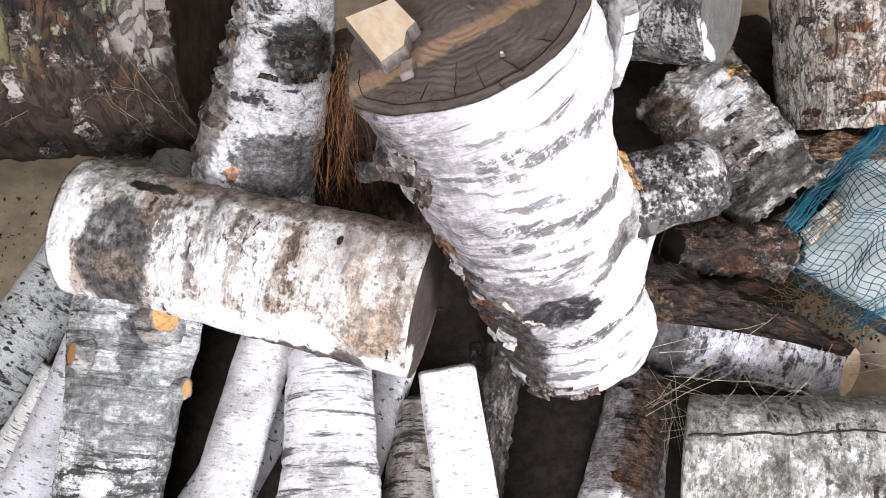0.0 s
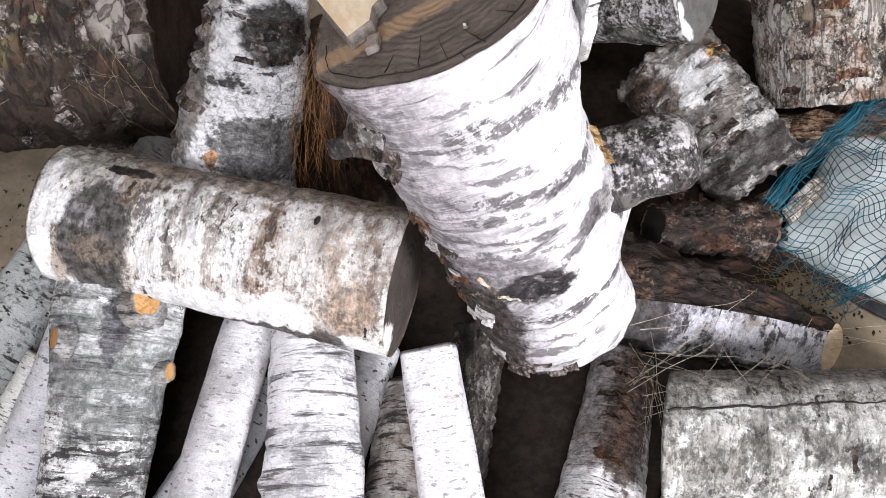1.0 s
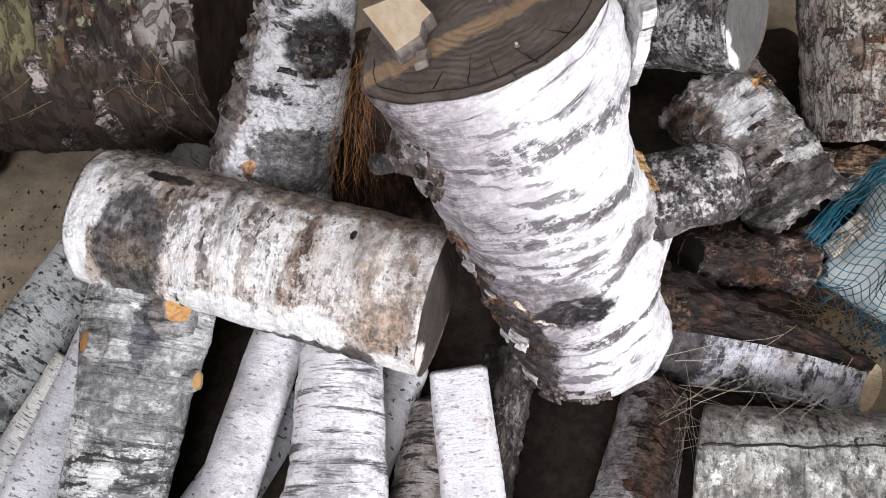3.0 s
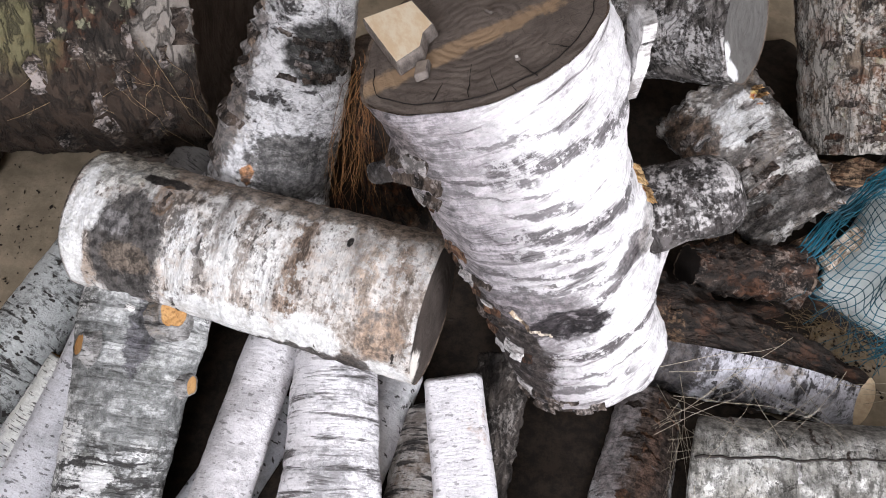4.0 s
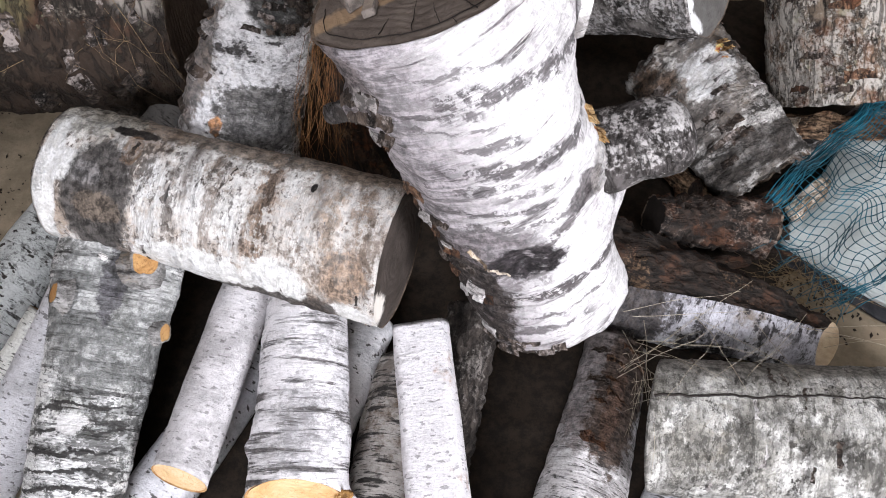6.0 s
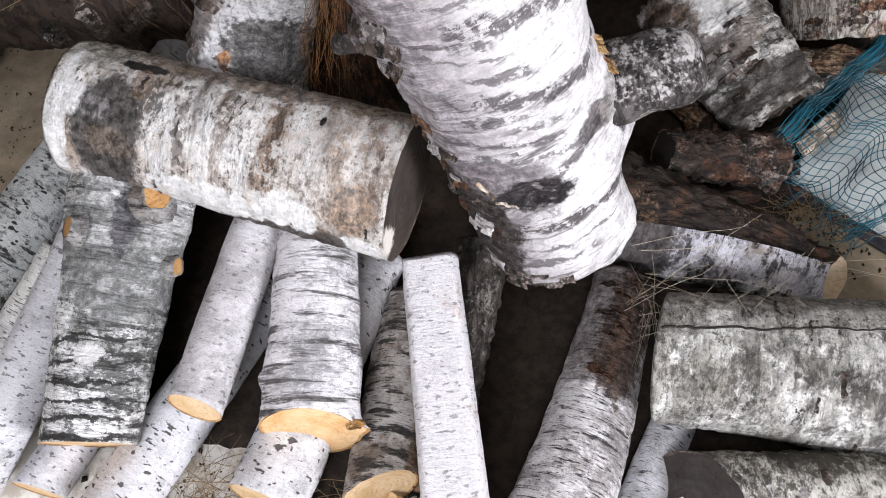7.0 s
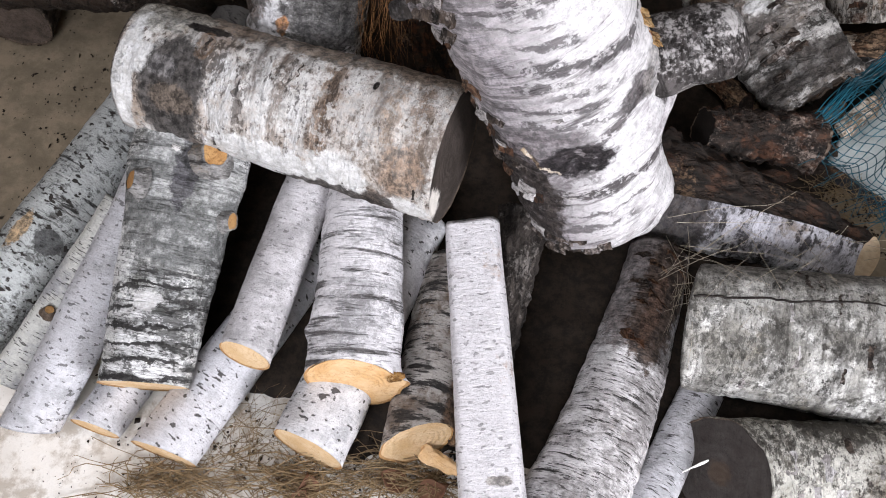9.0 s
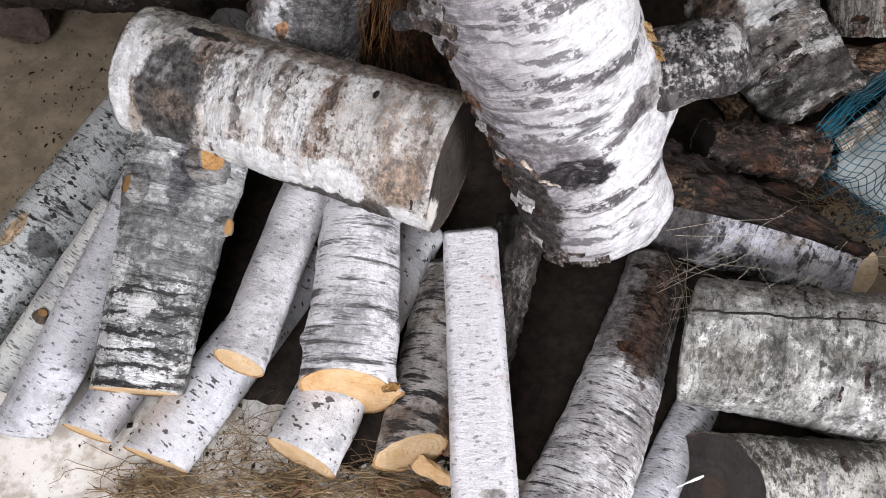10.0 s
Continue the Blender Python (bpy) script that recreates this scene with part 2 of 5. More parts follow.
def sawn(name, seed, pale=(0.83, 0.60, 0.33), ring=(0.62, 0.36, 0.15), heart=(0.50, 0.26, 0.10), heart_at=0.0, rings=260.0, blots=()):
    """Sawn end of a log: rings about the object's z, saw marks and small checks."""
    g = Graph(name, 0.75, seed)
    sep = g.tree.nodes.new("ShaderNodeSeparateXYZ")
    g.tree.links.new(g.raw, sep.inputs[0])
    rad = g.math("SQRT", g.math("ADD", g.math("POWER", sep.outputs[0], 2.0), g.math("POWER", sep.outputs[1], 2.0)))
    wob = g.noise(22.0, 4.0, 0.6, shift=1.0)
    wave = g.math("SINE", g.math("MULTIPLY", g.math("ADD", rad, g.math("MULTIPLY", wob, 0.035)), rings * 3.0))
    fine = g.noise((420, 50, 50), 4.0, 0.7, shift=2.0)
    patch = g.noise(28.0, 5.0, 0.65, shift=3.0)
    col = g.mix(g.span(patch, 0.35, 0.7), pale, ring)
    col = g.mix(g.span(wave, -0.2, 1.0, 0.0, 0.13), col, ring)
    col = g.mix(g.span(fine, 0.45, 0.75, 0.0, 0.35), col, heart)
    fleck = g.noise((70, 70, 70), 6.0, 0.75, 0.6, shift=6.0)
    col = g.mix(g.span(fleck, 0.52, 0.64, 0.0, 0.55), col, ring)
    col = g.mix(g.span(fleck, 0.63, 0.72, 0.0, 0.7), col, heart)
    tear = g.math("ABSOLUTE", g.math("SUBTRACT", g.noise((24, 40, 30), 4.0, 0.6, 0.8, shift=7.0), 0.5))
    col = g.mix(g.span(tear, 0.012, 0.0, 0.0, 0.6), col, heart)
    if heart_at:
        col = g.mix(g.span(g.math("ADD", rad, g.math("MULTIPLY", g.math("SUBTRACT", wob, 0.5), 0.03)), heart_at * 0.5, heart_at, 0.8, 0.0), col, heart)
    warp = g.noise(60.0, 4.0, 0.7, shift=4.0)
    for place, size, shade, amount in blots:
        col = g.mix(g.math("MULTIPLY", g.blot(place, size, 0.25, warp), amount), col, shade)
    return g.finish(col, g.math("ADD", g.math("ADD", fine, fleck), g.math("MULTIPLY", wave, 0.2)), 0.6, 0.003)


def plain_rough(name, seed, a, b, scale=40.0, rough=0.85, bump=0.4, stretch=(1, 1, 1)):
    g = Graph(name, rough, seed)
    n = g.noise(tuple(scale * k for k in stretch), 6.0, 0.65, shift=1.0)
    m = g.noise(tuple(scale * 6 * k for k in stretch), 4.0, 0.7, shift=2.0)
    return g.finish(g.mix(g.span(g.math("ADD", n, g.math("MULTIPLY", g.math("SUBTRACT", m, 0.5), 0.4)), 0.35, 0.65), a, b), g.math("ADD", n, g.math("MULTIPLY", m, 0.4)), bump, 0.003)


def floor_material():
    """Pale dusty concrete at the front, trodden tan dirt further in, darkened for the daylight's falloff."""
    g = Graph("dusty_floor", 0.92, 3.0)
    big, mid, fine = g.noise(3.2, 6.0, 0.65), g.noise(19.0, 6.0, 0.7, shift=1.0), g.noise(140.0, 5.0, 0.75, shift=2.0)
    sep = g.tree.nodes.new("ShaderNodeSeparateXYZ")
    g.tree.links.new(g.raw, sep.inputs[0])
    pale = g.mix(g.span(big, 0.38, 0.62), (0.62, 0.58, 0.52), (0.76, 0.74, 0.70))
    # Tan dirt toned down: the fading of daylight inwards is put into it
    dim_earth = g.mix(g.span(mid, 0.35, 0.65), (0.18, 0.145, 0.10), (0.27, 0.22, 0.155))
    col = g.mix(g.span(g.math("ADD", sep.outputs[1], g.math("MULTIPLY", g.math("SUBTRACT", mid, 0.5), 0.5)), 0.36, 0.66), pale, dim_earth)
    col = g.mix(g.span(g.math("ADD", mid, g.math("MULTIPLY", big, 0.25)), 0.60, 0.76, 0.0, 0.6), col, (0.27, 0.21, 0.145))
    col = g.mix(g.span(fine, 0.58, 0.74, 0.0, 0.5), col, (0.13, 0.095, 0.065))
    return g.finish(col, g.math("ADD", mid, g.math("MULTIPLY", fine, 0.5)), 0.5, 0.004)


FRESH = sawn("fresh_sawn_birch", 1.0, (0.72, 0.55, 0.35), (0.62, 0.42, 0.22), (0.46, 0.26, 0.11))
FRESH_B = sawn("fresh_sawn_birch_warm", 4.0, (0.70, 0.49, 0.28), (0.58, 0.35, 0.155), (0.40, 0.2, 0.075))
OLD = sawn("weathered_sawn_wood", 2.0, (0.13, 0.10, 0.082), (0.05, 0.038, 0.03), (0.018, 0.013, 0.011), rings=180.0)
OLD_GREY = sawn("grey_sawn_wood", 3.0, (0.2, 0.19, 0.175), (0.12, 0.11, 0.1), (0.06, 0.05, 0.045), rings=150.0)
KNOT = sawn("orange_knot_wood", 5.0, (0.46, 0.27, 0.11), (0.32, 0.16, 0.055), (0.13, 0.06, 0.025), rings=500.0)
RIM = plain_rough("dark_bark_edge", 6.0, (0.05, 0.035, 0.026), (0.16, 0.12, 0.09), 90.0)
CAMBIUM = plain_rough("brown_inner_bark", 9.0, (0.34, 0.17, 0.065), (0.54, 0.33, 0.15), 120.0)
PALE_SPLIT = plain_rough("pale_split_wood", 7.0, (0.80, 0.66, 0.46), (0.66, 0.5, 0.32), 30.0, 0.7, 0.3, (1, 5, 1))
FLOOR = floor_material()
BOARD = plain_rough("old_grey_boards", 8.0, (0.16, 0.13, 0.1), (0.26, 0.22, 0.18), 8.0, 0.9, 0.4, (3, 3, 0.4))


# ---- small builders ----
def mesh_object(name, bm, material, parent=None, label="", smooth=True):
    me = bpy.data.meshes.new(name)
    bm.normal_update()
    bm.to_mesh(me)
    bm.free()
    me.materials.append(material)
    if smooth:
        me.polygons.foreach_set("use_smooth", [True] * len(me.polygons))
    ob = new(name, me)
    if parent:
        ob.parent = parent
    if label:
        ob["label"] = label
    return ob


def part(name, bm, material, parent, label="", smooth=True):
    return mesh_object(name, bm, material, parent, label, smooth)


def axis_frame(p0, p1):
    """z along the trunk, x turned towards the open side of the shed."""
    z = (Vector(p1) - Vector(p0)).normalized()
    ref = Vector((0, -0.5, 0.85))
    x = (ref - z * ref.dot(z)).normalized()
    y = z.cross(x)
    return Matrix((x, y, z)).transposed().to_4x4()


def polar(deg, r, z):
    return (r * math.cos(radians(deg)), r * math.sin(radians(deg)), z)


class Trunk:
    """The outside of a log in its own frame."""

    def __init__(self, length, r0, r1, seed, rough=0.035, fine=0.0012, bend=(0.0, 0.0), flat=0.0, flat_deg=0.0, swell=(), cut0=(0.0, 0.0), cut1=(0.0, 0.0), ridge=0.0):
        self.length, self.r0, self.r1, self.seed = length, r0, r1, seed
        self.rough, self.fine, self.bend, self.flat, self.flat_deg = rough, fine, bend, flat, flat_deg
        self.swell, self.cut0, self.cut1, self.ridge = swell, cut0, cut1, ridge

    def radius(self, a, s):
        z = s * self.length
        r = self.r0 + (self.r1 - self.r0) * s
        ca, sa = math.cos(a), math.sin(a)
        r *= 1 + self.rough * 2 * noise.noise((ca * 0.9 + self.seed, sa * 0.9, z / r * 0.45 + self.seed * 7))
        r *= 1 + self.rough * noise.noise((ca * 2.2, sa * 2.2 + self.seed, z / r * 1.2))
        for deg, zz, width, high, rise in self.swell:
            d = math.atan2(math.sin(a - radians(deg)), math.cos(a - radians(deg))) * self.r0
            r += rise * math.exp(-((d / width) ** 2) - ((z - zz) / high) ** 2)
        if self.flat:
            c = math.cos(a - radians(self.flat_deg))
            r = min(r, r * self.flat / max(c, 1e-3)) if c > 0 else r
        x, y = ca * r, sa * r
        r += self.fine * noise.fractal((x * 55 + self.seed, y * 55, z * 75), 0.9, 2.1, 3)
        if self.ridge:
            r += self.ridge * noise.fractal((x * 14, y * 14 + self.seed, z * 85), 0.9, 2.0, 3)
        return r

    def point(self, a, s, k=1.0, dz=0.0):
        r = self.radius(a, s) * k
        x, y = r * math.cos(a), r * math.sin(a)
        z = s * self.length
        w0, w1 = max(0.0, 1 - z / (2.2 * self.r0)), max(0.0, 1 - (self.length - z) / (2.2 * self.r1))
        z += w0 * (self.cut0[0] * x + self.cut0[1] * y) + w1 * (self.cut1[0] * x + self.cut1[1] * y) + dz
        bow = math.sin(math.pi * s)
        return Vector((x + self.bend[0] * bow, y + self.bend[1] * bow, z))


def bark_mesh(tr, na, nz, lip=0.93, ragged=0.0):
    bm = bmesh.new()
    rings = []
    prof = [(0.0, lip, 0.003)] + [(i / nz, 1.0, 0.0) for i in range(nz + 1)] + [(1.0, lip, -0.003)]
    for n, (s, k, dz) in enumerate(prof):
        ring = []
        for j in range(na):
            a = 2 * math.pi * j / na
            p = tr.point(a, s, k, dz)
            if ragged and (n < 3 or n > nz - 1):
                p.z += (1 if n < 3 else -1) * -ragged * abs(noise.noise((math.cos(a) * 6, math.sin(a) * 6 + tr.seed, n < 3)))
            ring.append(bm.verts.new(p))
        rings.append(ring)
    for a, b in zip(rings, rings[1:]):
        for j in range(na):
            bm.faces.new((a[j], a[(j + 1) % na], b[(j + 1) % na], b[j]))
    return bm


def disc_mesh(tr, s, k=0.945, na=48, nr=7, sunk=0.0015, rough=0.0008):
    bm = bmesh.new()
    sign = 1 if s < 0.5 else -1
    mid = Vector((0, 0, s * tr.length + sign * sunk))
    centre = bm.verts.new(mid)
    rings = []
    for i in range(1, nr + 1):
        ring = []
        for j in range(na):
            a = 2 * math.pi * j / na
            p = tr.point(a, s, k)
            q = mid.lerp(Vector((p.x, p.y, p.z + sign * sunk)), i / nr)
            q.z += rough * noise.noise((q.x * 90, q.y * 90, tr.seed))
            ring.append(bm.verts.new(q))
        rings.append(ring)
    for j in range(na):
        f = (centre, rings[0][j], rings[0][(j + 1) % na])
        bm.faces.new(f[::-1] if sign > 0 else f)
    for a, b in zip(rings, rings[1:]):
        for j in range(na):
            f = (a[j], b[j], b[(j + 1) % na], a[(j + 1) % na])
            bm.faces.new(f[::-1] if sign > 0 else f)
    return bm


def stub_meshes(base, out, r0, r1, length, seed, na=28, rounded=False):
    """A cut branch: a tapered collar of bark and its end disc, in the trunk's frame."""
    out = Vector(out).normalized()
    side = out.orthogonal().normalized()
    other = out.cross(side)
    bm, rings = bmesh.new(), []
    for i, (s, k) in enumerate(([(-0.4, 1.08), (0.0, 1.03), (0.3, 1.0), (0.6, 1.02), (0.8, 0.97), (0.95, 0.84), (1.03, 0.6), (1.07, 0.3)] if rounded else [(-0.6, 1.5), (0.0, 1.12), (0.35, 1.0), (0.7, 0.97), (1.0, 1.0), (1.0, 0.86)])):
        r = (r0 + (r1 - r0) * max(s, 0)) * k
        ring = []
        for j in range(na):
            a = 2 * math.pi * j / na
            rr = r * (1 + 0.16 * noise.noise((math.cos(a) * 1.4, math.sin(a) * 1.4, s * 2 + seed)) + 0.07 * noise.noise((math.cos(a) * 4, math.sin(a) * 4, s * 5 + seed)))
            ring.append(bm.verts.new(Vector(base) + out * (s * length) + side * (rr * math.cos(a)) + other * (rr * math.sin(a))))
        rings.append(ring)
    for a, b in zip(rings, rings[1:]):
        for j in range(na):
            bm.faces.new((a[j], a[(j + 1) % na], b[(j + 1) % na], b[j]))
    cap = bmesh.new()
    top = [cap.verts.new(v.co - out * 0.0006) for v in rings[-1]]
    mid = cap.verts.new(sum((v.co for v in top), Vector()) / na)
    for j in range(na):
        cap.faces.new((mid, top[j], top[(j + 1) % na]))
    return bm, cap


def log(kind, label, p0, p1, r0, r1, bark, ends, seed, na=56, nz=60, stubs=(), group="logs in the pile", lip=0.93, ragged=0.0, bark_label="", category="log", edge=None, **shape):
    """A log from p0 to p1, with its bark, both end faces and its branch stubs as parts."""
    top = new(kind)
    top.matrix_world = Matrix.Translation(p0) @ axis_frame(p0, p1)
    tagged(top, label, category, group)
    tr = Trunk((Vector(p1) - Vector(p0)).length, r0, r1, seed, **shape)
    skin = part("bark", bark_mesh(tr, na, nz, lip, ragged), bark, top, bark_label)
    skin.data.materials.append(edge or RIM)
    for f in list(skin.data.polygons)[:na] + list(skin.data.polygons)[-na:]:
        f.material_index = 1
    for s, m in zip((0.0, 1.0), ends):
        part("cut_face", disc_mesh(tr, s, lip + 0.012), m, top)
    for deg, z, tilt, sr0, sr1, ln, m_bark, m_end, turn in stubs:
        a = radians(deg)
        base = tr.point(a, z / tr.length)
        out = Vector((math.cos(a), math.sin(a), 0)) * math.cos(radians(tilt)) + Vector((0, 0, 1)) * math.sin(radians(tilt)) + Vector((-math.sin(a), math.cos(a), 0)) * turn
        bm, cap = stub_meshes(base, out, sr0, sr1, ln, seed, rounded=m_bark == m_end)
        st = part("branch_stub", bm, m_bark, top)
        part("cut_face", cap, m_end, st)
    return top, tr


def tube(bm, pts, r0, r1, sides=4):
    """A thin strand through points."""
    rings = []
    for i, p in enumerate(pts):
        d = (pts[min(i + 1, len(pts) - 1)] - pts[max(i - 1, 0)]).normalized()
        u = d.orthogonal().normalized()
        v = d.cross(u)
        r = r0 + (r1 - r0) * i / (len(pts) - 1)
        rings.append([bm.verts.new(p + u * (r * math.cos(2 * math.pi * k / sides)) + v * (r * math.sin(2 * math.pi * k / sides))) for k in range(sides)])
    for a, b in zip(rings, rings[1:]):
        for k in range(sides):
            bm.faces.new((a[k], a[(k + 1) % sides], b[(k + 1) % sides], b[k]))


def box(bm, lo, hi):
    m = Matrix.LocRotScale([(a + b) / 2 for a, b in zip(lo, hi)], None, [b - a for a, b in zip(lo, hi)])
    bmesh.ops.create_cube(bm, size=1.0, matrix=m)


# ---- the shed: its floor, and unseen walls and ceiling added around it ----
def structure(name, boxes, material, label, category):
    bm = bmesh.new()
    for lo, hi in boxes:
        box(bm, lo, hi)
    ob = mesh_object(name, bm, material, smooth=False)
    return tagged(ob, label, category, kind="structure")


def floor_sheet():
    bm = bmesh.new()
    n = 110
    grid = []
    for i in range(n + 1):
        row = []
        for j in range(n + 1):
            x, y = -2.5 + 5.0 * i / n, -1.6 + 5.0 * j / n
            row.append(bm.verts.new((x, y, 0.004 * noise.fractal((x * 5, y * 5, 0.3), 1, 2, 3) - 0.003)))
        grid.append(row)
    for i in range(n):
        for j in range(n):
            bm.faces.new((grid[i][j], grid[i + 1][j], grid[i + 1][j + 1], grid[i][j + 1]))
    ob = mesh_object("floor", bm, FLOOR)
    return tagged(ob, "dusty pale concrete floor with dirt and bark crumbs", "floor", kind="structure")


floor_sheet()
structure("wall_north", [((-2.6, 3.3, -0.1), (2.6, 3.4, 3.0))], BOARD, "old grey board wall of the shed", "wall")
structure("wall_west", [((-2.6, -1.6, -0.1), (-2.5, 3.3, 3.0))], BOARD, "old grey board wall of the shed", "wall")
structure("wall_east", [((2.5, -1.6, -0.1), (2.6, -1.55, 3.0)), ((2.5, -0.5, -0.1), (2.6, 3.3, 3.0)), ((2.5, -1.55, 2.1), (2.6, -0.5, 3.0))], BOARD, "old grey board wall with an open doorway", "wall")
# Openings here and in the ceiling are made up for the fill lamps
structure("wall_south", [((-2.6, -1.7, -0.1), (-1.0, -1.6, 3.0)), ((0.1, -1.7, -0.1), (2.6, -1.6, 3.0)), ((-1.0, -1.7, -0.1), (0.1, -1.6, 1.3)), ((-1.0, -1.7, 2.3), (0.1, -1.6, 3.0))], BOARD, "old grey board wall with an added opening for the front fill", "wall")
structure("ceiling", [((-2.6, -1.7, 3.0), (-0.6, 3.4, 3.1)), ((0.4, -1.7, 3.0), (2.6, 3.4, 3.1)), ((-0.6, -1.7, 3.0), (0.4, -1.0, 3.1)), ((-0.6, 0.0, 3.0), (0.4, 3.4, 3.1))], BOARD, "dark boarded shed ceiling with an added square opening for the overhead fill", "ceiling")

# ---- the woodpile ----
WHITE = (0.80, 0.78, 0.77)
BLACK = (0.03, 0.027, 0.026)

GREYSTUB = birch("stub_bark", 5.5, white=(0.34, 0.33, 0.32), grey=(0.16, 0.155, 0.15), mottle=0.6)

# The big crooked butt that stands over the pile
GREY_BAND = (0.085, 0.075, 0.079)
butt_bark = birch("butt_bark", 11.0, white=(0.82, 0.80, 0.805), grey=(0.56, 0.52, 0.54), dark=(0.17, 0.15, 0.155), grey_at=0.36, dark_at=0.67, band=(6, 55), drift=0.25, tilt=-10, lenticel=0.3, lentil_size=(15, 190), stain_at=0.85, bump=1.0, soft=0.05, flake=0.35, fibre=0.5, chips=0.25, mottle=0.22, relief=0.0055,
                  # Rough lilac-grey left flank, with the shade of that side painted in
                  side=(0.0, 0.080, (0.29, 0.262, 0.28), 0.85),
                  rings=[(0.079, -0.24, 0.012, -0.11, 0.05, GREY_BAND, 0.9), (0.052, -0.2, 0.004, -0.03, 0.08, GREY_BAND, 0.7), (0.118, -0.2, 0.004, 0.0, 0.09, GREY_BAND, 0.7), (0.142, -0.2, 0.006, -0.02, 0.05, GREY_BAND, 0.8), (0.175, -0.22, 0.011, -0.085, 0.08, GREY_BAND, 0.9), (0.215, -0.25, 0.005, -0.05, 0.03, GREY_BAND, 0.75), (0.236, -0.2, 0.008, -0.03, 0.09, GREY_BAND, 0.85), (0.262, -0.15, 0.006, -0.09, 0.08, GREY_BAND, 0.8), (0.296, 0.45, 0.013, -0.085, 0.03, (0.10, 0.085, 0.09), 0.9), (0.374, -0.02, 0.014, -0.10, 0.07, (0.07, 0.06, 0.062), 0.95), (0.352, -0.3, 0.004, -0.09, -0.04, GREY_BAND, 0.8), (0.412, 0.0, 0.004, -0.06, 0.06, GREY_BAND, 0.8), (0.436, 0.0, 0.005, -0.03, 0.08, GREY_BAND, 0.8), (0.198, -0.2, 0.007, 0.0, 0.10, GREY_BAND, 0.8), (0.330, -0.1, 0.014, 0.03, 0.10, (0.11, 0.095, 0.10), 0.85), (0.275, -0.1, 0.008, 0.0, 0.09, GREY_BAND, 0.8), (0.098, -0.2, 0.006, 0.01, 0.10, GREY_BAND, 0.8), (0.348, 0.0, 0.010, 0.0, 0.06, (0.16, 0.14, 0.145), 0.7)],
                  # First blot: dark flaky bark at lower left, deepened by painted shade
                  blots=[(polar(74, 0.1, 0.38), (0.07, 0.058, 0.12), (0.035, 0.027, 0.024), 1.0, 0.7), (polar(34, 0.1, 0.29), (0.06, 0.055, 0.035), (0.17, 0.15, 0.158), 0.75), (polar(15, 0.10, 0.318), (0.050, 0.047, 0.026), (0.018, 0.014, 0.016), 1.0, 0.8), (polar(12, 0.1, 0.315), (0.012, 0.008, 0.016), (0.30, 0.27, 0.28), 0.8), (polar(-38, 0.11, 0.262), (0.03, 0.035, 0.020), (0.09, 0.078, 0.08), 0.9), (polar(-80, 0.12, 0.318), (0.04, 0.05, 0.014), (0.06, 0.05, 0.052), 0.95),
                         (polar(-72, 0.11, 0.227), (0.012, 0.012, 0.028), (0.55, 0.27, 0.07), 0.95), (polar(-64, 0.11, 0.265), (0.04, 0.04, 0.03), (0.26, 0.24, 0.225), 0.6), (polar(84, 0.11, 0.03), (0.06, 0.04, 0.07), (0.12, 0.10, 0.10), 0.85)])
butt_end = sawn("butt_top", 12.0, (0.165, 0.135, 0.115), (0.10, 0.08, 0.068), (0.05, 0.038, 0.032), rings=200.0,
                blots=[((0.015, 0.05, 0.0), (0.013, 0.14, 0.02), (0.40, 0.27, 0.16), 0.7)])
dark_stub = rough_bark("burl_bark", 13.0, (0.10, 0.09, 0.088), (0.45, 0.43, 0.42), pale_at=0.57)
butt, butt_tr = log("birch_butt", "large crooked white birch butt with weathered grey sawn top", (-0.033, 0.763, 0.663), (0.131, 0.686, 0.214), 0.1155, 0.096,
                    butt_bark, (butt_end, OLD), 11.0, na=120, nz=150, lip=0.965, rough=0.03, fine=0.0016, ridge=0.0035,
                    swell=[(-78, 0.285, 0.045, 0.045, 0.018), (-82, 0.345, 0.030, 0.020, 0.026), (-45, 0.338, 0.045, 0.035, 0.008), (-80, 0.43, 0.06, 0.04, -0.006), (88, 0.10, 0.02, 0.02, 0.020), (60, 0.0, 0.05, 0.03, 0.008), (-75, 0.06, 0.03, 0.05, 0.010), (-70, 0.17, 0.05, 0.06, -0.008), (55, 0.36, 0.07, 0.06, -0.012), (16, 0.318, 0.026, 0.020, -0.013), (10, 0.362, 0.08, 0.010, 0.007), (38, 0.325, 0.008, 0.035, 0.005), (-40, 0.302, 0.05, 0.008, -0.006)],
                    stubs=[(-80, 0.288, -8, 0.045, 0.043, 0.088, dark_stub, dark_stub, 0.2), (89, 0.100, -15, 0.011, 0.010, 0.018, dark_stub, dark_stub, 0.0)])

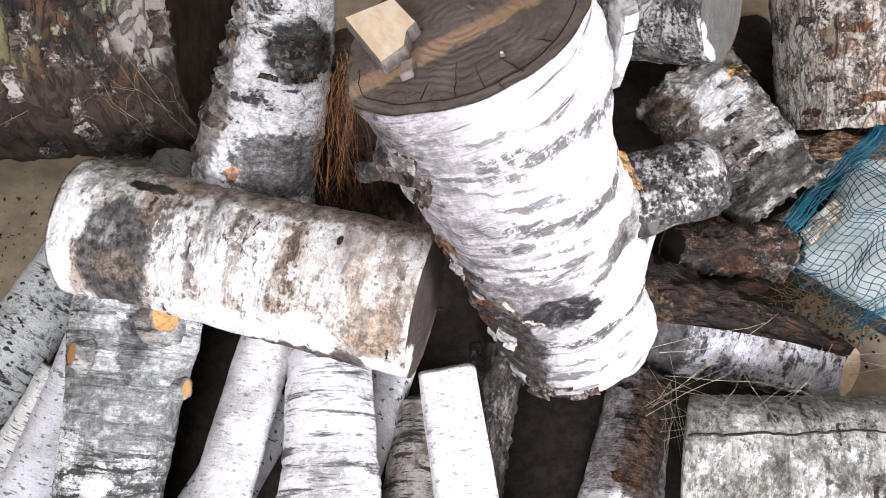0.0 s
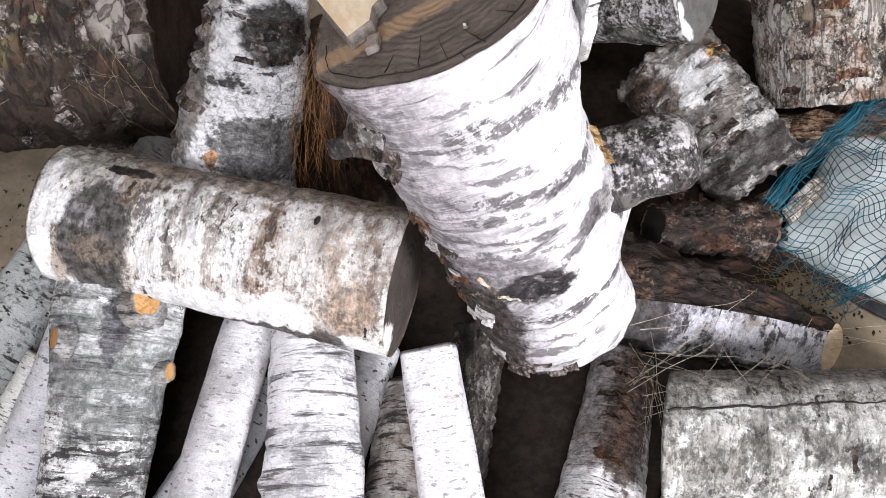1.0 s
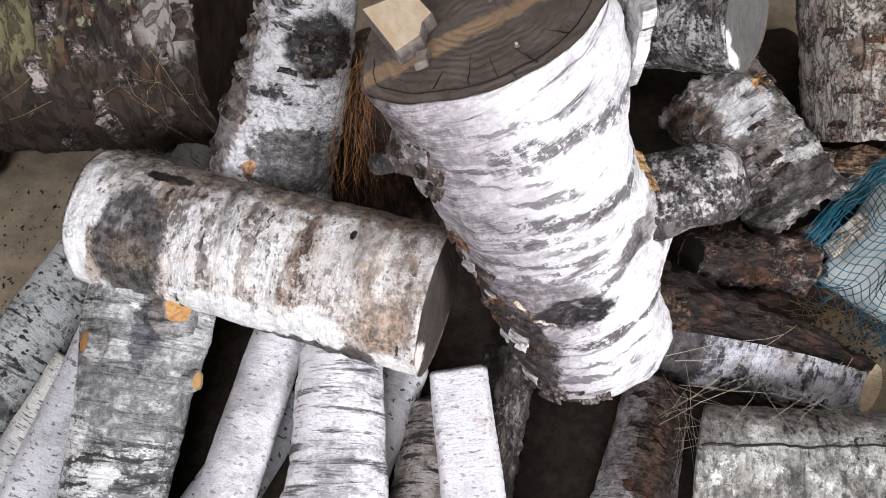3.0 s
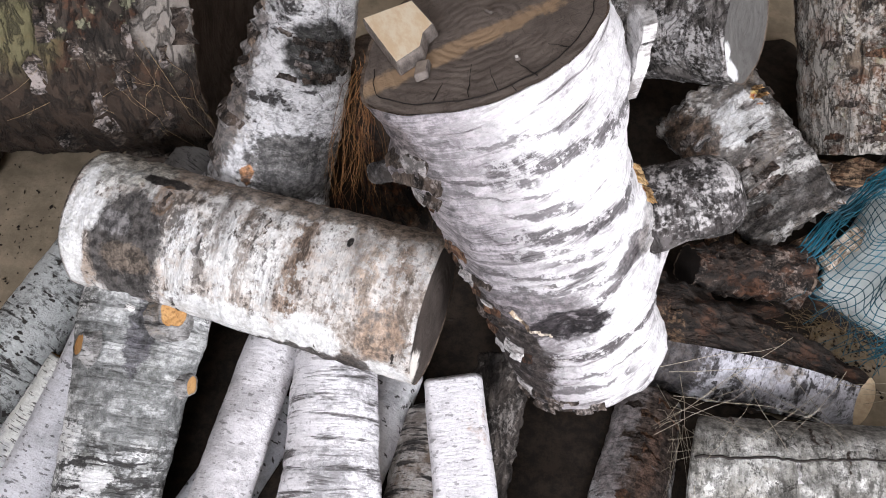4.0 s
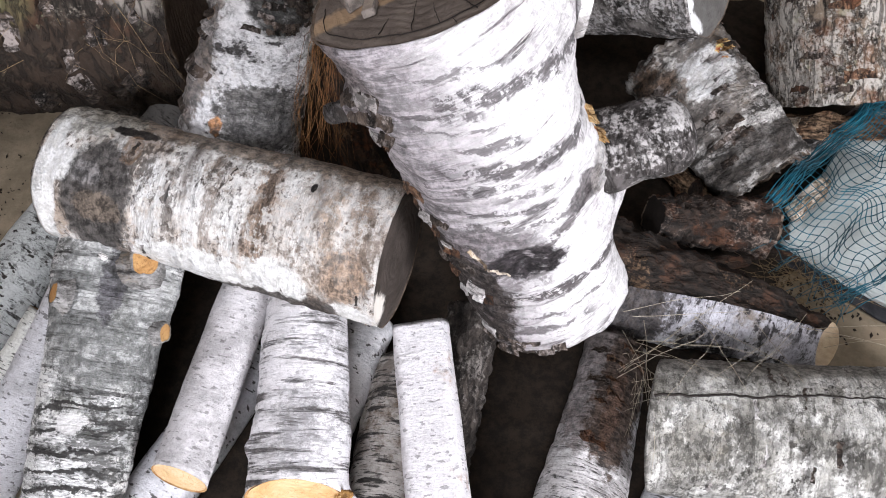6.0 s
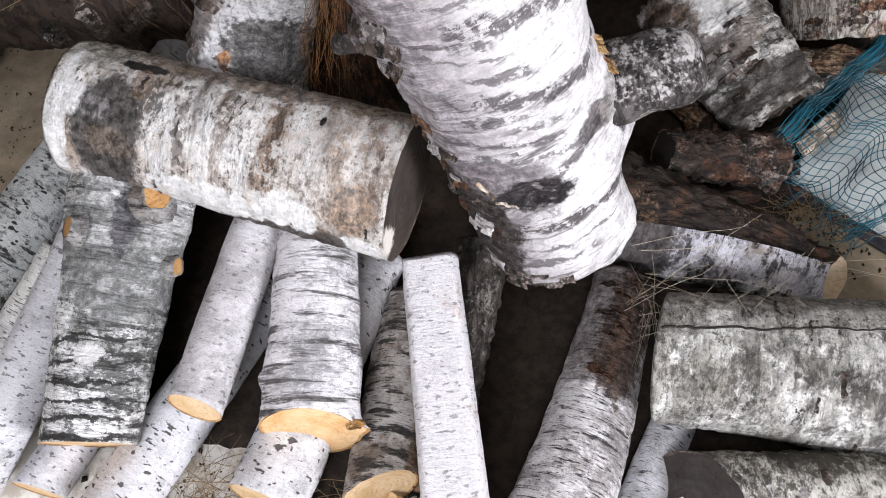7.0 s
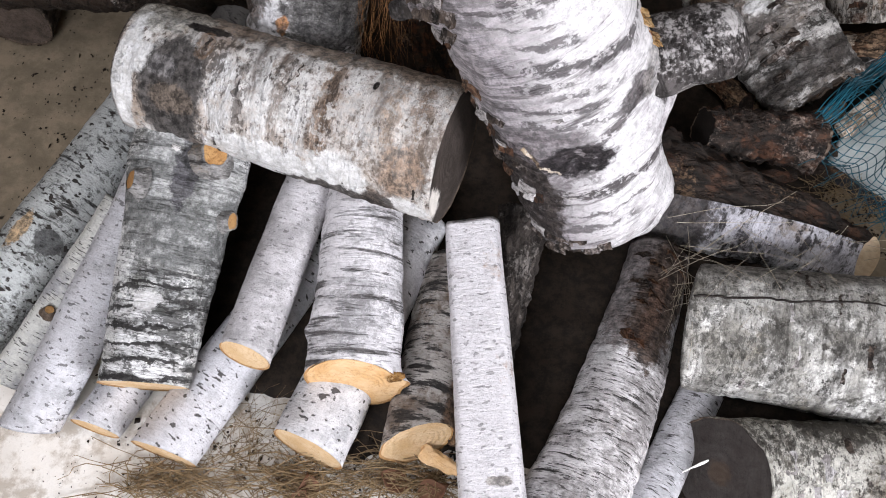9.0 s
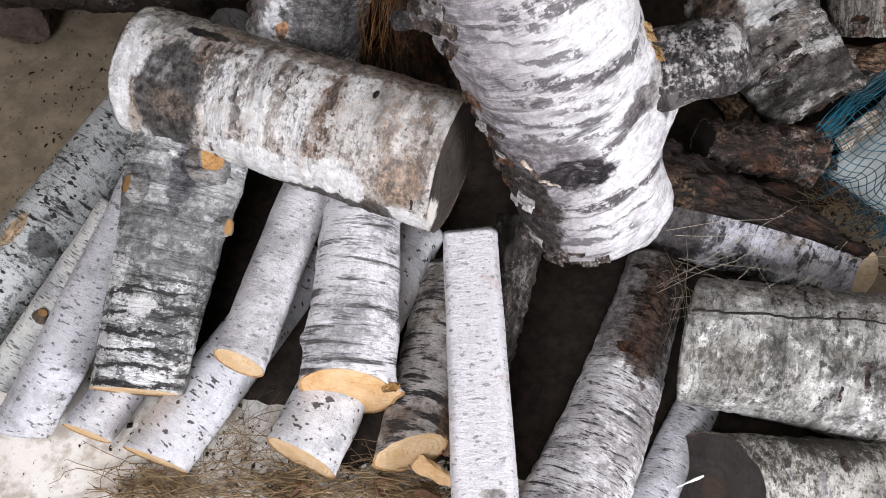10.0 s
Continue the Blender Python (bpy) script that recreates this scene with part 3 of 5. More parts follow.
# The log that lies across the others
BROWN_STAIN, CHALK = (0.27, 0.185, 0.13), (0.84, 0.83, 0.80)
cross_bark = birch("cross_log_bark", 21.0, white=(0.86, 0.845, 0.82), grey=(0.47, 0.40, 0.345), dark=(0.12, 0.095, 0.08), stain=(0.34, 0.25, 0.18), grey_at=0.41, dark_at=0.66, band=(12, 40), lenticel=0.1, stain_at=0.56, bump=1.0, flake=1.1, fibre=0.15, chips=0.7, relief=0.0055, mottle=0.8, mottle_at=0.55, mottle_tone=(0.09, 0.068, 0.055), streaks=[((5, 5, 24), 0.60, (0.29, 0.215, 0.16), 0.7), ((8, 8, 34), 0.60, (0.12, 0.09, 0.075), 0.85), ((10, 10, 22), 0.62, (0.62, 0.60, 0.57), 0.9)],
                   rings=[(0.156, 0.05, 0.018, -0.055, 0.07, BROWN_STAIN, 0.85), (0.150, 0.05, 0.006, -0.02, 0.05, (0.10, 0.075, 0.06), 0.8), (0.034, 0.1, 0.016, -0.06, 0.07, (0.22, 0.155, 0.115), 0.8), (0.024, 0.1, 0.007, -0.03, 0.04, (0.09, 0.07, 0.058), 0.85), (0.072, 0.0, 0.012, -0.02, 0.08, (0.36, 0.27, 0.2), 0.7), (0.266, 0.12, 0.011, -0.05, 0.05, (0.17, 0.15, 0.135), 0.85), (0.218, 0.1, 0.010, -0.06, 0.06, (0.24, 0.19, 0.155), 0.75), (0.190, 0.0, 0.007, -0.075, 0.0, CHALK, 0.9), (0.108, 0.05, 0.015, -0.075, 0.045, CHALK, 0.92), (0.293, 0.12, 0.018, -0.075, 0.04, CHALK, 0.9), (0.240, 0.1, 0.007, -0.075, 0.05, CHALK, 0.85), (0.320, 0.55, 0.012, 0.0, 0.06, CHALK, 0.85)],
                   blots=[(polar(5, 0.09, 0.05), (0.10, 0.10, 0.085), (0.36, 0.285, 0.225), 0.28, 1.6), (polar(78, 0.088, 0.2), (0.05, 0.034, 0.26), (0.23, 0.18, 0.14), 0.85), (polar(62, 0.088, 0.40), (0.05, 0.05, 0.06), (0.36, 0.35, 0.31), 0.7),
                          (polar(-12, 0.085, 0.424), (0.12, 0.085, 0.015), CHALK, 0.95, 0.6), (polar(4, 0.085, 0.400), (0.03, 0.020, 0.022), CHALK, 0.9, 0.6), (polar(-20, 0.086, 0.358), (0.078, 0.078, 0.044), (0.055, 0.050, 0.047), 0.98, 0.6), (polar(-24, 0.087, 0.352), (0.03, 0.018, 0.032), (0.13, 0.10, 0.075), 0.7), (polar(2, 0.087, 0.372), (0.02, 0.014, 0.02), (0.20, 0.19, 0.19), 0.5),
                          (polar(-30, 0.09, 0.046), (0.040, 0.036, 0.030), (0.27, 0.19, 0.135), 0.75), (polar(47, 0.087, 0.338), (0.012, 0.008, 0.030), (0.018, 0.014, 0.012), 1.0), (polar(30, 0.087, 0.33), (0.02, 0.02, 0.012), (0.15, 0.09, 0.05), 0.6), (polar(35, 0.09, 0.105), (0.008, 0.007, 0.0035), (0.012, 0.009, 0.007), 1.0, 1.3),
                          (polar(-60, 0.09, 0.235), (0.045, 0.030, 0.08), CHALK, 0.97), (polar(-52, 0.09, 0.13), (0.045, 0.034, 0.042), CHALK, 0.97), (polar(-70, 0.09, 0.035), (0.03, 0.018, 0.03), CHALK, 0.9), (polar(-84, 0.09, 0.13), (0.03, 0.022, 0.08), (0.05, 0.04, 0.034), 0.95), (polar(-72, 0.09, 0.075), (0.03, 0.016, 0.022), (0.05, 0.04, 0.034), 0.9)])
cross_end = sawn("cross_log_end", 22.0, (0.060, 0.047, 0.040), (0.032, 0.025, 0.02), (0.018, 0.013, 0.011), rings=170.0, blots=[(polar(-62, 0.078, 0.0), (0.03, 0.02, 0.03), (0.72, 0.68, 0.62), 0.9)])
cross, cross_tr = log("birch_log", "thick stained white birch log lying across smaller logs", (-0.063, 0.677, 0.291), (-0.490, 0.767, 0.302), 0.090, 0.084, cross_bark, (cross_end, OLD), 21.0, na=110, nz=140, lip=0.985, rough=0.02, fine=0.0018, ridge=0.0012, cut0=(0.06, 0.0), cut1=(0.05, 0.03))

# Upright log behind
upright_bark = birch("upright_bark", 31.0, white=(0.86, 0.85, 0.86), grey=(0.48, 0.46, 0.46), dark=(0.045, 0.04, 0.04), grey_at=0.33, dark_at=0.62, band=(14, 40), lenticel=0.1, bump=1.0, crack=0.3, flake=0.8, mottle=0.35,
                     blots=[(polar(-38, 0.055, 0.100), (0.040, 0.040, 0.042), (0.030, 0.029, 0.026), 0.98, 0.5), (polar(-42, 0.07, 0.250), (0.080, 0.070, 0.050), (0.10, 0.095, 0.09), 0.95), (polar(55, 0.065, 0.20), (0.04, 0.03, 0.12), (0.14, 0.115, 0.10), 0.85), (polar(75, 0.06, 0.12), (0.03, 0.025, 0.10), (0.30, 0.20, 0.13), 0.7), (polar(10, 0.072, 0.270), (0.008, 0.009, 0.014), (0.36, 0.17, 0.07), 0.9)])
upright, upright_tr = log("birch_log", "white birch log standing upright with a black mossy burl", (-0.221, 0.995, 0.547), (-0.311, 0.832, 0.222), 0.050, 0.084, upright_bark, (OLD_GREY, OLD), 31.0, na=80, nz=90, rough=0.05, fine=0.0025, ridge=0.002,
    swell=[(-40, 0.095, 0.03, 0.03, 0.018), (-34, 0.12, 0.012, 0.014, 0.008), (60, 0.26, 0.035, 0.09, 0.014)])

# Fat dark log at the back
fat_bark = rough_bark("fat_log_bark", 41.0, (0.048, 0.038, 0.030), (0.24, 0.21, 0.175), pale_at=0.675, red=0.3, lichen=0.5, along=False,
                      # Last blot runs along the underside and paints its shade into the bark
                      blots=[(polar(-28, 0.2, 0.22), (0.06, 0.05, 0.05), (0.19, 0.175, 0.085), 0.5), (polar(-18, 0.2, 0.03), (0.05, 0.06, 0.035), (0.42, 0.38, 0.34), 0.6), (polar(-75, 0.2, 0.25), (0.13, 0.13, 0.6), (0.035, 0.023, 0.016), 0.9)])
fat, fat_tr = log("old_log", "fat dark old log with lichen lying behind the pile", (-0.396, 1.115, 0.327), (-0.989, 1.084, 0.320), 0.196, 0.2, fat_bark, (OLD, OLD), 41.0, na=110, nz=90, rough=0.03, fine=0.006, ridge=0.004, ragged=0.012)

# Log with a chalky sawn edge, and the old ones around it
chalk_end = sawn("chalky_grey_end", 52.0, (0.12, 0.115, 0.108), (0.085, 0.08, 0.075), (0.045, 0.04, 0.037), rings=120.0, blots=[((0.050, -0.060, 0.0), (0.016, 0.013, 0.03), (0.74, 0.74, 0.74), 0.9), ((0.012, -0.074, 0.0), (0.030, 0.011, 0.03), (0.74, 0.74, 0.74), 0.9)])
log("old_log", "grey old log with a weathered grey sawn end", (0.354, 1.181, 0.315), (0.059, 1.334, 0.174), 0.086, 0.092, rough_bark("grey_log_bark", 51.0, (0.17, 0.155, 0.145), (0.45, 0.43, 0.42), pale_at=0.52, along=False), (chalk_end, OLD), 51.0, na=72, nz=60, rough=0.03, fine=0.003, lip=0.97)
stout, stout_tr = log("old_log", "stout brown-grey log with flaking bark standing at the back", (0.576, 1.382, 0.331), (0.62, 1.14, 0.114), 0.127, 0.12, rough_bark("brown_log_bark", 61.0, (0.2, 0.155, 0.115), (0.42, 0.39, 0.35), pale_at=0.5, red=0.4, lichen=0.4), (OLD, OLD), 61.0, na=80, nz=60, rough=0.03, fine=0.004, ragged=0.006)
leaning_bark = birch("cracked_leaning_bark", 71.0, white=(0.66, 0.64, 0.61), grey=(0.19, 0.17, 0.155), dark=(0.04, 0.035, 0.03), stain=(0.13, 0.095, 0.06), grey_at=0.55, dark_at=0.57, band=(13, 48), lenticel=0.1, stain_at=0.55, bump=1.0, crack=0.35, flake=0.8, mottle=0.5,
                     blots=[(polar(0, 0.087, 0.07), (0.055, 0.055, 0.036), (0.66, 0.64, 0.61), 0.85), (polar(10, 0.085, 0.21), (0.08, 0.09, 0.03), (0.04, 0.033, 0.028), 0.8), (polar(-29, 0.087, 0.055), (0.012, 0.014, 0.014), (0.62, 0.36, 0.11), 0.95), (polar(60, 0.087, 0.05), (0.05, 0.05, 0.05), (0.11, 0.07, 0.045), 0.85)])
leaning, leaning_tr = log("old_log", "grey cracked birch log leaning towards the floor", (0.329, 1.178, 0.158), (0.482, 0.995, 0.087), 0.087, 0.082, leaning_bark, (OLD, OLD), 71.0, na=80, nz=60, rough=0.04, fine=0.003, ridge=0.004, ragged=0.02)

# Stacked logs at the open right side
stack_bark = birch("stack_bark", 81.0, white=(0.80, 0.79, 0.75), grey=(0.36, 0.35, 0.325), dark=(0.055, 0.05, 0.045), grey_at=0.51, dark_at=0.65, band=(17, 22), lenticel=0.15, stain_at=0.6, stain=(0.2, 0.18, 0.14), bump=0.9, crack=0.25, flake=0.9, mottle=0.75, mottle_at=0.525, mottle_tone=(0.12, 0.115, 0.10), streaks=[((5, 5, 26), 0.53, (0.29, 0.28, 0.25), 0.85), ((8, 8, 50), 0.60, (0.06, 0.055, 0.05), 0.85), ((26, 26, 36), 0.61, (0.80, 0.79, 0.76), 0.9)],
                   blots=[(polar(-75, 0.088, 0.15), (0.03, 0.025, 0.22), (0.27, 0.26, 0.24), 0.7)])
stack, stack_tr = log("birch_log", "thick pale grey birch log lying on a darker log", (0.279, 0.555, 0.110), (0.732, 0.540, 0.115), 0.087, 0.111, stack_bark, (OLD_GREY, OLD_GREY), 81.0, na=90, nz=110, rough=0.02, fine=0.0016, ridge=0.001, lip=0.97, cut0=(-0.32, 0.0))


def long_crack(parent, tr, deg0, deg1, z0, z1, thick, seed):
    """A dark wandering crack along a log's bark."""
    bm = bmesh.new()
    pts = []
    for i in range(61):
        k = i / 60
        z = z0 + (z1 - z0) * k
        a = radians(deg0 + (deg1 - deg0) * k + 3.0 * noise.noise((z * 30, seed, 1)) + 1.6 * noise.noise((z * 110, seed, 4)))
        pts.append(tr.point(a, z / tr.length, 0.999))
    tube(bm, pts, thick, thick * 0.7, 5)
    part("bark_crack", bm, plain_rough("crack_dark", 83.0, (0.014, 0.011, 0.010), (0.03, 0.025, 0.022)), parent, "dark crack in the bark")


long_crack(stack, stack_tr, -33, -42, 0.004, 0.20, 0.0019, 1.0)
long_crack(stack, stack_tr, -42, -44, 0.20, 0.42, 0.0012, 1.0)
low_end = sawn("dark_wet_end", 92.0, (0.055, 0.048, 0.044), (0.035, 0.028, 0.025), (0.012, 0.010, 0.009), rings=150.0, blots=[((0.0, 0.0, 0.0), (0.02, 0.016, 0.02), (0.08, 0.05, 0.03), 0.5)])
low_bark = birch("low_log_bark", 91.0, white=(0.76, 0.74, 0.67), grey=(0.32, 0.30, 0.26), dark=(0.06, 0.05, 0.045), stain=(0.14, 0.115, 0.08), grey_at=0.46, dark_at=0.64, band=(15, 24), lenticel=0.1, stain_at=0.57, bump=1.0, moss=0.4, crack=0.3, flake=1.0, mottle=0.85, mottle_at=0.50, mottle_tone=(0.09, 0.08, 0.065))
low_log, low_tr = log("birch_log", "mossy birch log with a black weathered sawn end on the floor", (0.318, 0.366, 0.075), (0.681, 0.393, 0.075), 0.073, 0.073, low_bark, (low_end, OLD), 91.0, na=80, nz=80, rough=0.03, fine=0.002, ridge=0.002, lip=0.965, cut0=(0.62, 0.0))

# Poles and billets spread over the floor
young = dict(white=(0.61, 0.605, 0.63), grey=(0.44, 0.44, 0.455), grey_at=0.42, grain=0.93, mottle=0.14, dark_at=0.70, lenticel=0.85, stain_at=0.74, flake=0.25, fibre=0.1)


def billet(seed, label, p0, p1, r0, r1, ends=(FRESH, FRESH_B), bark=None, nz=60, na=48, stubs=(), **more):
    look_of = dict(young)
    look_of.update(bark or {})
    shape = dict(rough=0.025, fine=0.0006)
    shape.update(more)
    return log("birch_billet", label, p0, p1, r0, r1, birch("billet_bark", float(seed), **look_of), ends, float(seed), na=na, nz=nz, stubs=stubs, lip=0.93, edge=CAMBIUM, **shape)


billet(101, "small smooth grey-white birch billet on the floor", (0.308, 0.495, 0.031), (0.205, 0.255, 0.031), 0.030, 0.030, bark=dict(band=(20, 120), dark_at=0.66))
rusty, rusty_tr = billet(102, "birch billet with rusty rough bark at one end", (0.240, 0.690, 0.058), (0.090, 0.208, 0.075), 0.044, 0.074,
       bark=dict(white=(0.70, 0.68, 0.68), grey=(0.36, 0.34, 0.335), grey_at=0.50, dark_at=0.62, band=(12, 150), stain_at=0.66, crack=0.0, mottle=0.45, flake=0.5, fibre=0.5, grain=0.85,
                 blots=[(polar(20, 0.05, 0.06), (0.07, 0.06, 0.13), (0.15, 0.125, 0.12), 0.8), (polar(-20, 0.05, 0.09), (0.07, 0.036, 0.12), (0.055, 0.036, 0.026), 0.95), (polar(-12, 0.05, 0.12), (0.03, 0.012, 0.06), (0.15, 0.08, 0.05), 0.35), (polar(45, 0.05, 0.205), (0.02, 0.02, 0.016), WHITE, 0.8)]), rough=0.03, fine=0.0022, bend=(0.0, -0.016), na=64, nz=80)
billet(103, "long straight half-round white birch pole with fine dashes", (-0.036, 0.640, 0.182), (0.031, 0.273, 0.127), 0.037, 0.042,
       bark=dict(white=(0.71, 0.69, 0.705), grey=(0.57, 0.545, 0.56), grey_at=0.36, dark_at=0.76, lenticel=0.5, lentil_size=(85, 190), stain=(0.34, 0.22, 0.15), stain_at=0.66, blots=[(polar(-18, 0.041, 0.344), (0.03, 0.018, 0.007), (0.22, 0.2, 0.18), 0.85)]), flat=0.6, flat_deg=4, rough=0.012, fine=0.0004)
billet(104, "dark banded birch billet with torn split side", (-0.080, 0.363, 0.059), (-0.061, 0.641, 0.050), 0.047, 0.047,
       bark=dict(white=(0.5, 0.47, 0.44), grey=(0.2, 0.17, 0.15), grey_at=0.52, dark_at=0.57, band=(14, 70), stain=(0.12, 0.08, 0.05), stain_at=0.58, blots=[(polar(75, 0.047, 0.06), (0.03, 0.03, 0.09), (0.10, 0.06, 0.035), 0.9)]), cut0=(0.22, 0.5), rough=0.04, fine=0.0016)
log("old_log", "dark knobbly log with furrowed bark under the butt", (0.036, 0.718, 0.097), (0.003, 0.490, 0.040), 0.038, 0.034, rough_bark("knobbly_bark", 105.0, (0.07, 0.058, 0.05), (0.2, 0.18, 0.165), pale_at=0.6), (OLD, OLD), 105.0, rough=0.08, fine=0.006)
billet(106, "birch billet with dark dashes lying under another billet", (-0.226, 0.338, 0.055), (-0.123, 0.704, 0.070), 0.053, 0.045, bark=dict(white=(0.68, 0.67, 0.68), lentil_size=(75, 140), lenticel=0.9), cut0=(0.08, -0.06))
billet(107, "white ring-banded birch billet with a pale fresh sawn end", (-0.171, 0.419, 0.114), (-0.192, 0.706, 0.185), 0.065, 0.051, ends=(FRESH_B, FRESH),
       bark=dict(white=(0.74, 0.72, 0.735), grey=(0.44, 0.43, 0.44), grey_at=0.43, dark=(0.13, 0.12, 0.12), dark_at=0.575, band=(7, 90), drift=0.25, fibre=0.4, flake=0.3, lenticel=0.5, lentil_size=(26, 240), mottle=0.4), na=72, nz=90, rough=0.03, fine=0.001, ridge=0.0012, cut0=(0.38, -0.02),
       swell=[(-77, 0.062, 0.012, 0.012, 0.008), (84, 0.0, 0.012, 0.01, 0.012), (0, 0.09, 0.2, 0.02, 0.003)])
billet(108, "slim smooth grey-white birch billet with fresh sawn end", (-0.314, 0.428, 0.147), (-0.265, 0.720, 0.178), 0.036, 0.036, bark=dict(white=(0.6, 0.58, 0.59), grey=(0.42, 0.405, 0.41), lentil_size=(85, 190), lenticel=0.5), cut0=(0.18, -0.05), rough=0.012)
billet(109, "stout forked birch billet with sawn orange branch knots", (-0.449, 0.382, 0.113), (-0.429, 0.707, 0.229), 0.059, 0.076,
       bark=dict(white=(0.80, 0.80, 0.79), grey=(0.30, 0.305, 0.30), grey_at=0.50, dark=(0.05, 0.048, 0.047), dark_at=0.565, band=(9, 110), lenticel=0.6, moss=0.3, flake=0.7, fibre=0.12, mottle=0.8, mottle_at=0.53, mottle_tone=(0.06, 0.06, 0.057), rings=[(zz, 0.0, 0.007, -0.05, 0.05, (0.78, 0.78, 0.77), 0.95) for zz in (0.022, 0.044, 0.066, 0.092)] + [(zz, 0.1, 0.0032, -0.055, 0.058, (0.022, 0.02, 0.02), 0.95) for zz in (0.012, 0.033, 0.054, 0.078, 0.102, 0.13)], streaks=[((16, 16, 80), 0.575, (0.60, 0.60, 0.58), 0.95)], blots=[(polar(5, 0.058, 0.112), (0.026, 0.020, 0.012), WHITE, 0.8, 1.7), (polar(20, 0.062, 0.25), (0.10, 0.09, 0.10), (0.17, 0.175, 0.17), 0.6), (polar(16, 0.07, 0.285), (0.03, 0.016, 0.05), (0.05, 0.046, 0.055), 0.8, 1.4)]), na=80, nz=90, rough=0.05, fine=0.0012, ridge=0.001,
       swell=[(77, 0.30, 0.035, 0.05, 0.012), (-42, 0.29, 0.03, 0.04, 0.010), (18, 0.30, 0.016, 0.05, -0.014)],
       stubs=[(-30, 0.262, 0, 0.017, 0.0145, 0.011, GREYSTUB, KNOT, -0.3), (40, 0.312, 10, 0.021, 0.018, 0.012, GREYSTUB, KNOT, -0.2), (76, 0.236, 0, 0.015, 0.013, 0.010, GREYSTUB, KNOT, 0.0)], cut0=(0.12, 0.12))
billet(110, "speckled birch billet lying low with fresh sawn end", (-0.423, 0.311, 0.047), (-0.275, 0.647, 0.046), 0.046, 0.043, bark=dict(lentil_size=(75, 150), lenticel=0.9), cut0=(0.02, 0.22))
billet(111, "short speckled birch billet lying low on the floor", (-0.530, 0.335, 0.040), (-0.452, 0.531, 0.036), 0.034, 0.034, bark=dict(lentil_size=(85, 190), lenticel=0.7), cut0=(0.02, 0.22))
billet(112, "long slim white birch pole with a side branch scar", (-0.613, 0.324, 0.057), (-0.487, 0.723, 0.178), 0.039, 0.040, bark=dict(lentil_size=(85, 200), lenticel=0.7, blots=[(polar(-2, 0.03, 0.202), (0.006, 0.006, 0.006), (0.08, 0.07, 0.065), 0.9)]), nz=80, bend=(0, 0.004), cut0=(-0.15, 0.2),
       stubs=[(80, 0.205, -52, 0.02, 0.017, 0.06, GREYSTUB, GREYSTUB, 0.0)])
billet(113, "thin greenish-white birch pole beside a thicker pole", (-0.675, 0.384, 0.050), (-0.551, 0.646, 0.130), 0.025, 0.027, bark=dict(white=(0.68, 0.68, 0.64), moss=0.2), stubs=[(15, 0.118, 30, 0.008, 0.007, 0.008, RIM, KNOT, 0.0)])
billet(114, "grey-white birch log with dense black dashes on the floor", (-0.749, 0.442, 0.062), (-0.577, 0.854, 0.110), 0.055, 0.049, bark=dict(white=(0.50, 0.52, 0.51), grey=(0.34, 0.355, 0.345), lentil_size=(70, 130), lenticel=1.0, dark_at=0.63, mottle=0.75, blots=[(polar(-14, 0.054, 0.165), (0.016, 0.012, 0.03), (0.36, 0.25, 0.14), 0.9), (polar(37, 0.054, 0.169), (0.022, 0.022, 0.02), (0.05, 0.05, 0.05), 0.85)]), na=60, nz=80)
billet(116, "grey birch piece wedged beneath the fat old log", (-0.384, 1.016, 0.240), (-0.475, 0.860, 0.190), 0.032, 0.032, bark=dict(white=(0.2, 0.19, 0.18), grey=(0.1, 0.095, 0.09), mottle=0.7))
# Its near end is a flat face painted black for the dark inside
log("old_log", "dark hollow branch piece lying between the logs", (0.288, 0.878, 0.125), (0.475, 0.915, 0.062), 0.031, 0.046, rough_bark("hollow_bark", 117.0, (0.05, 0.034, 0.026), (0.24, 0.19, 0.16), pale_at=0.6, red=0.35), (plain_rough("hollow_shade", 118.0, (0.008, 0.006, 0.005), (0.015, 0.011, 0.009)), OLD), 117.0, rough=0.10, fine=0.008, ridge=0.004)

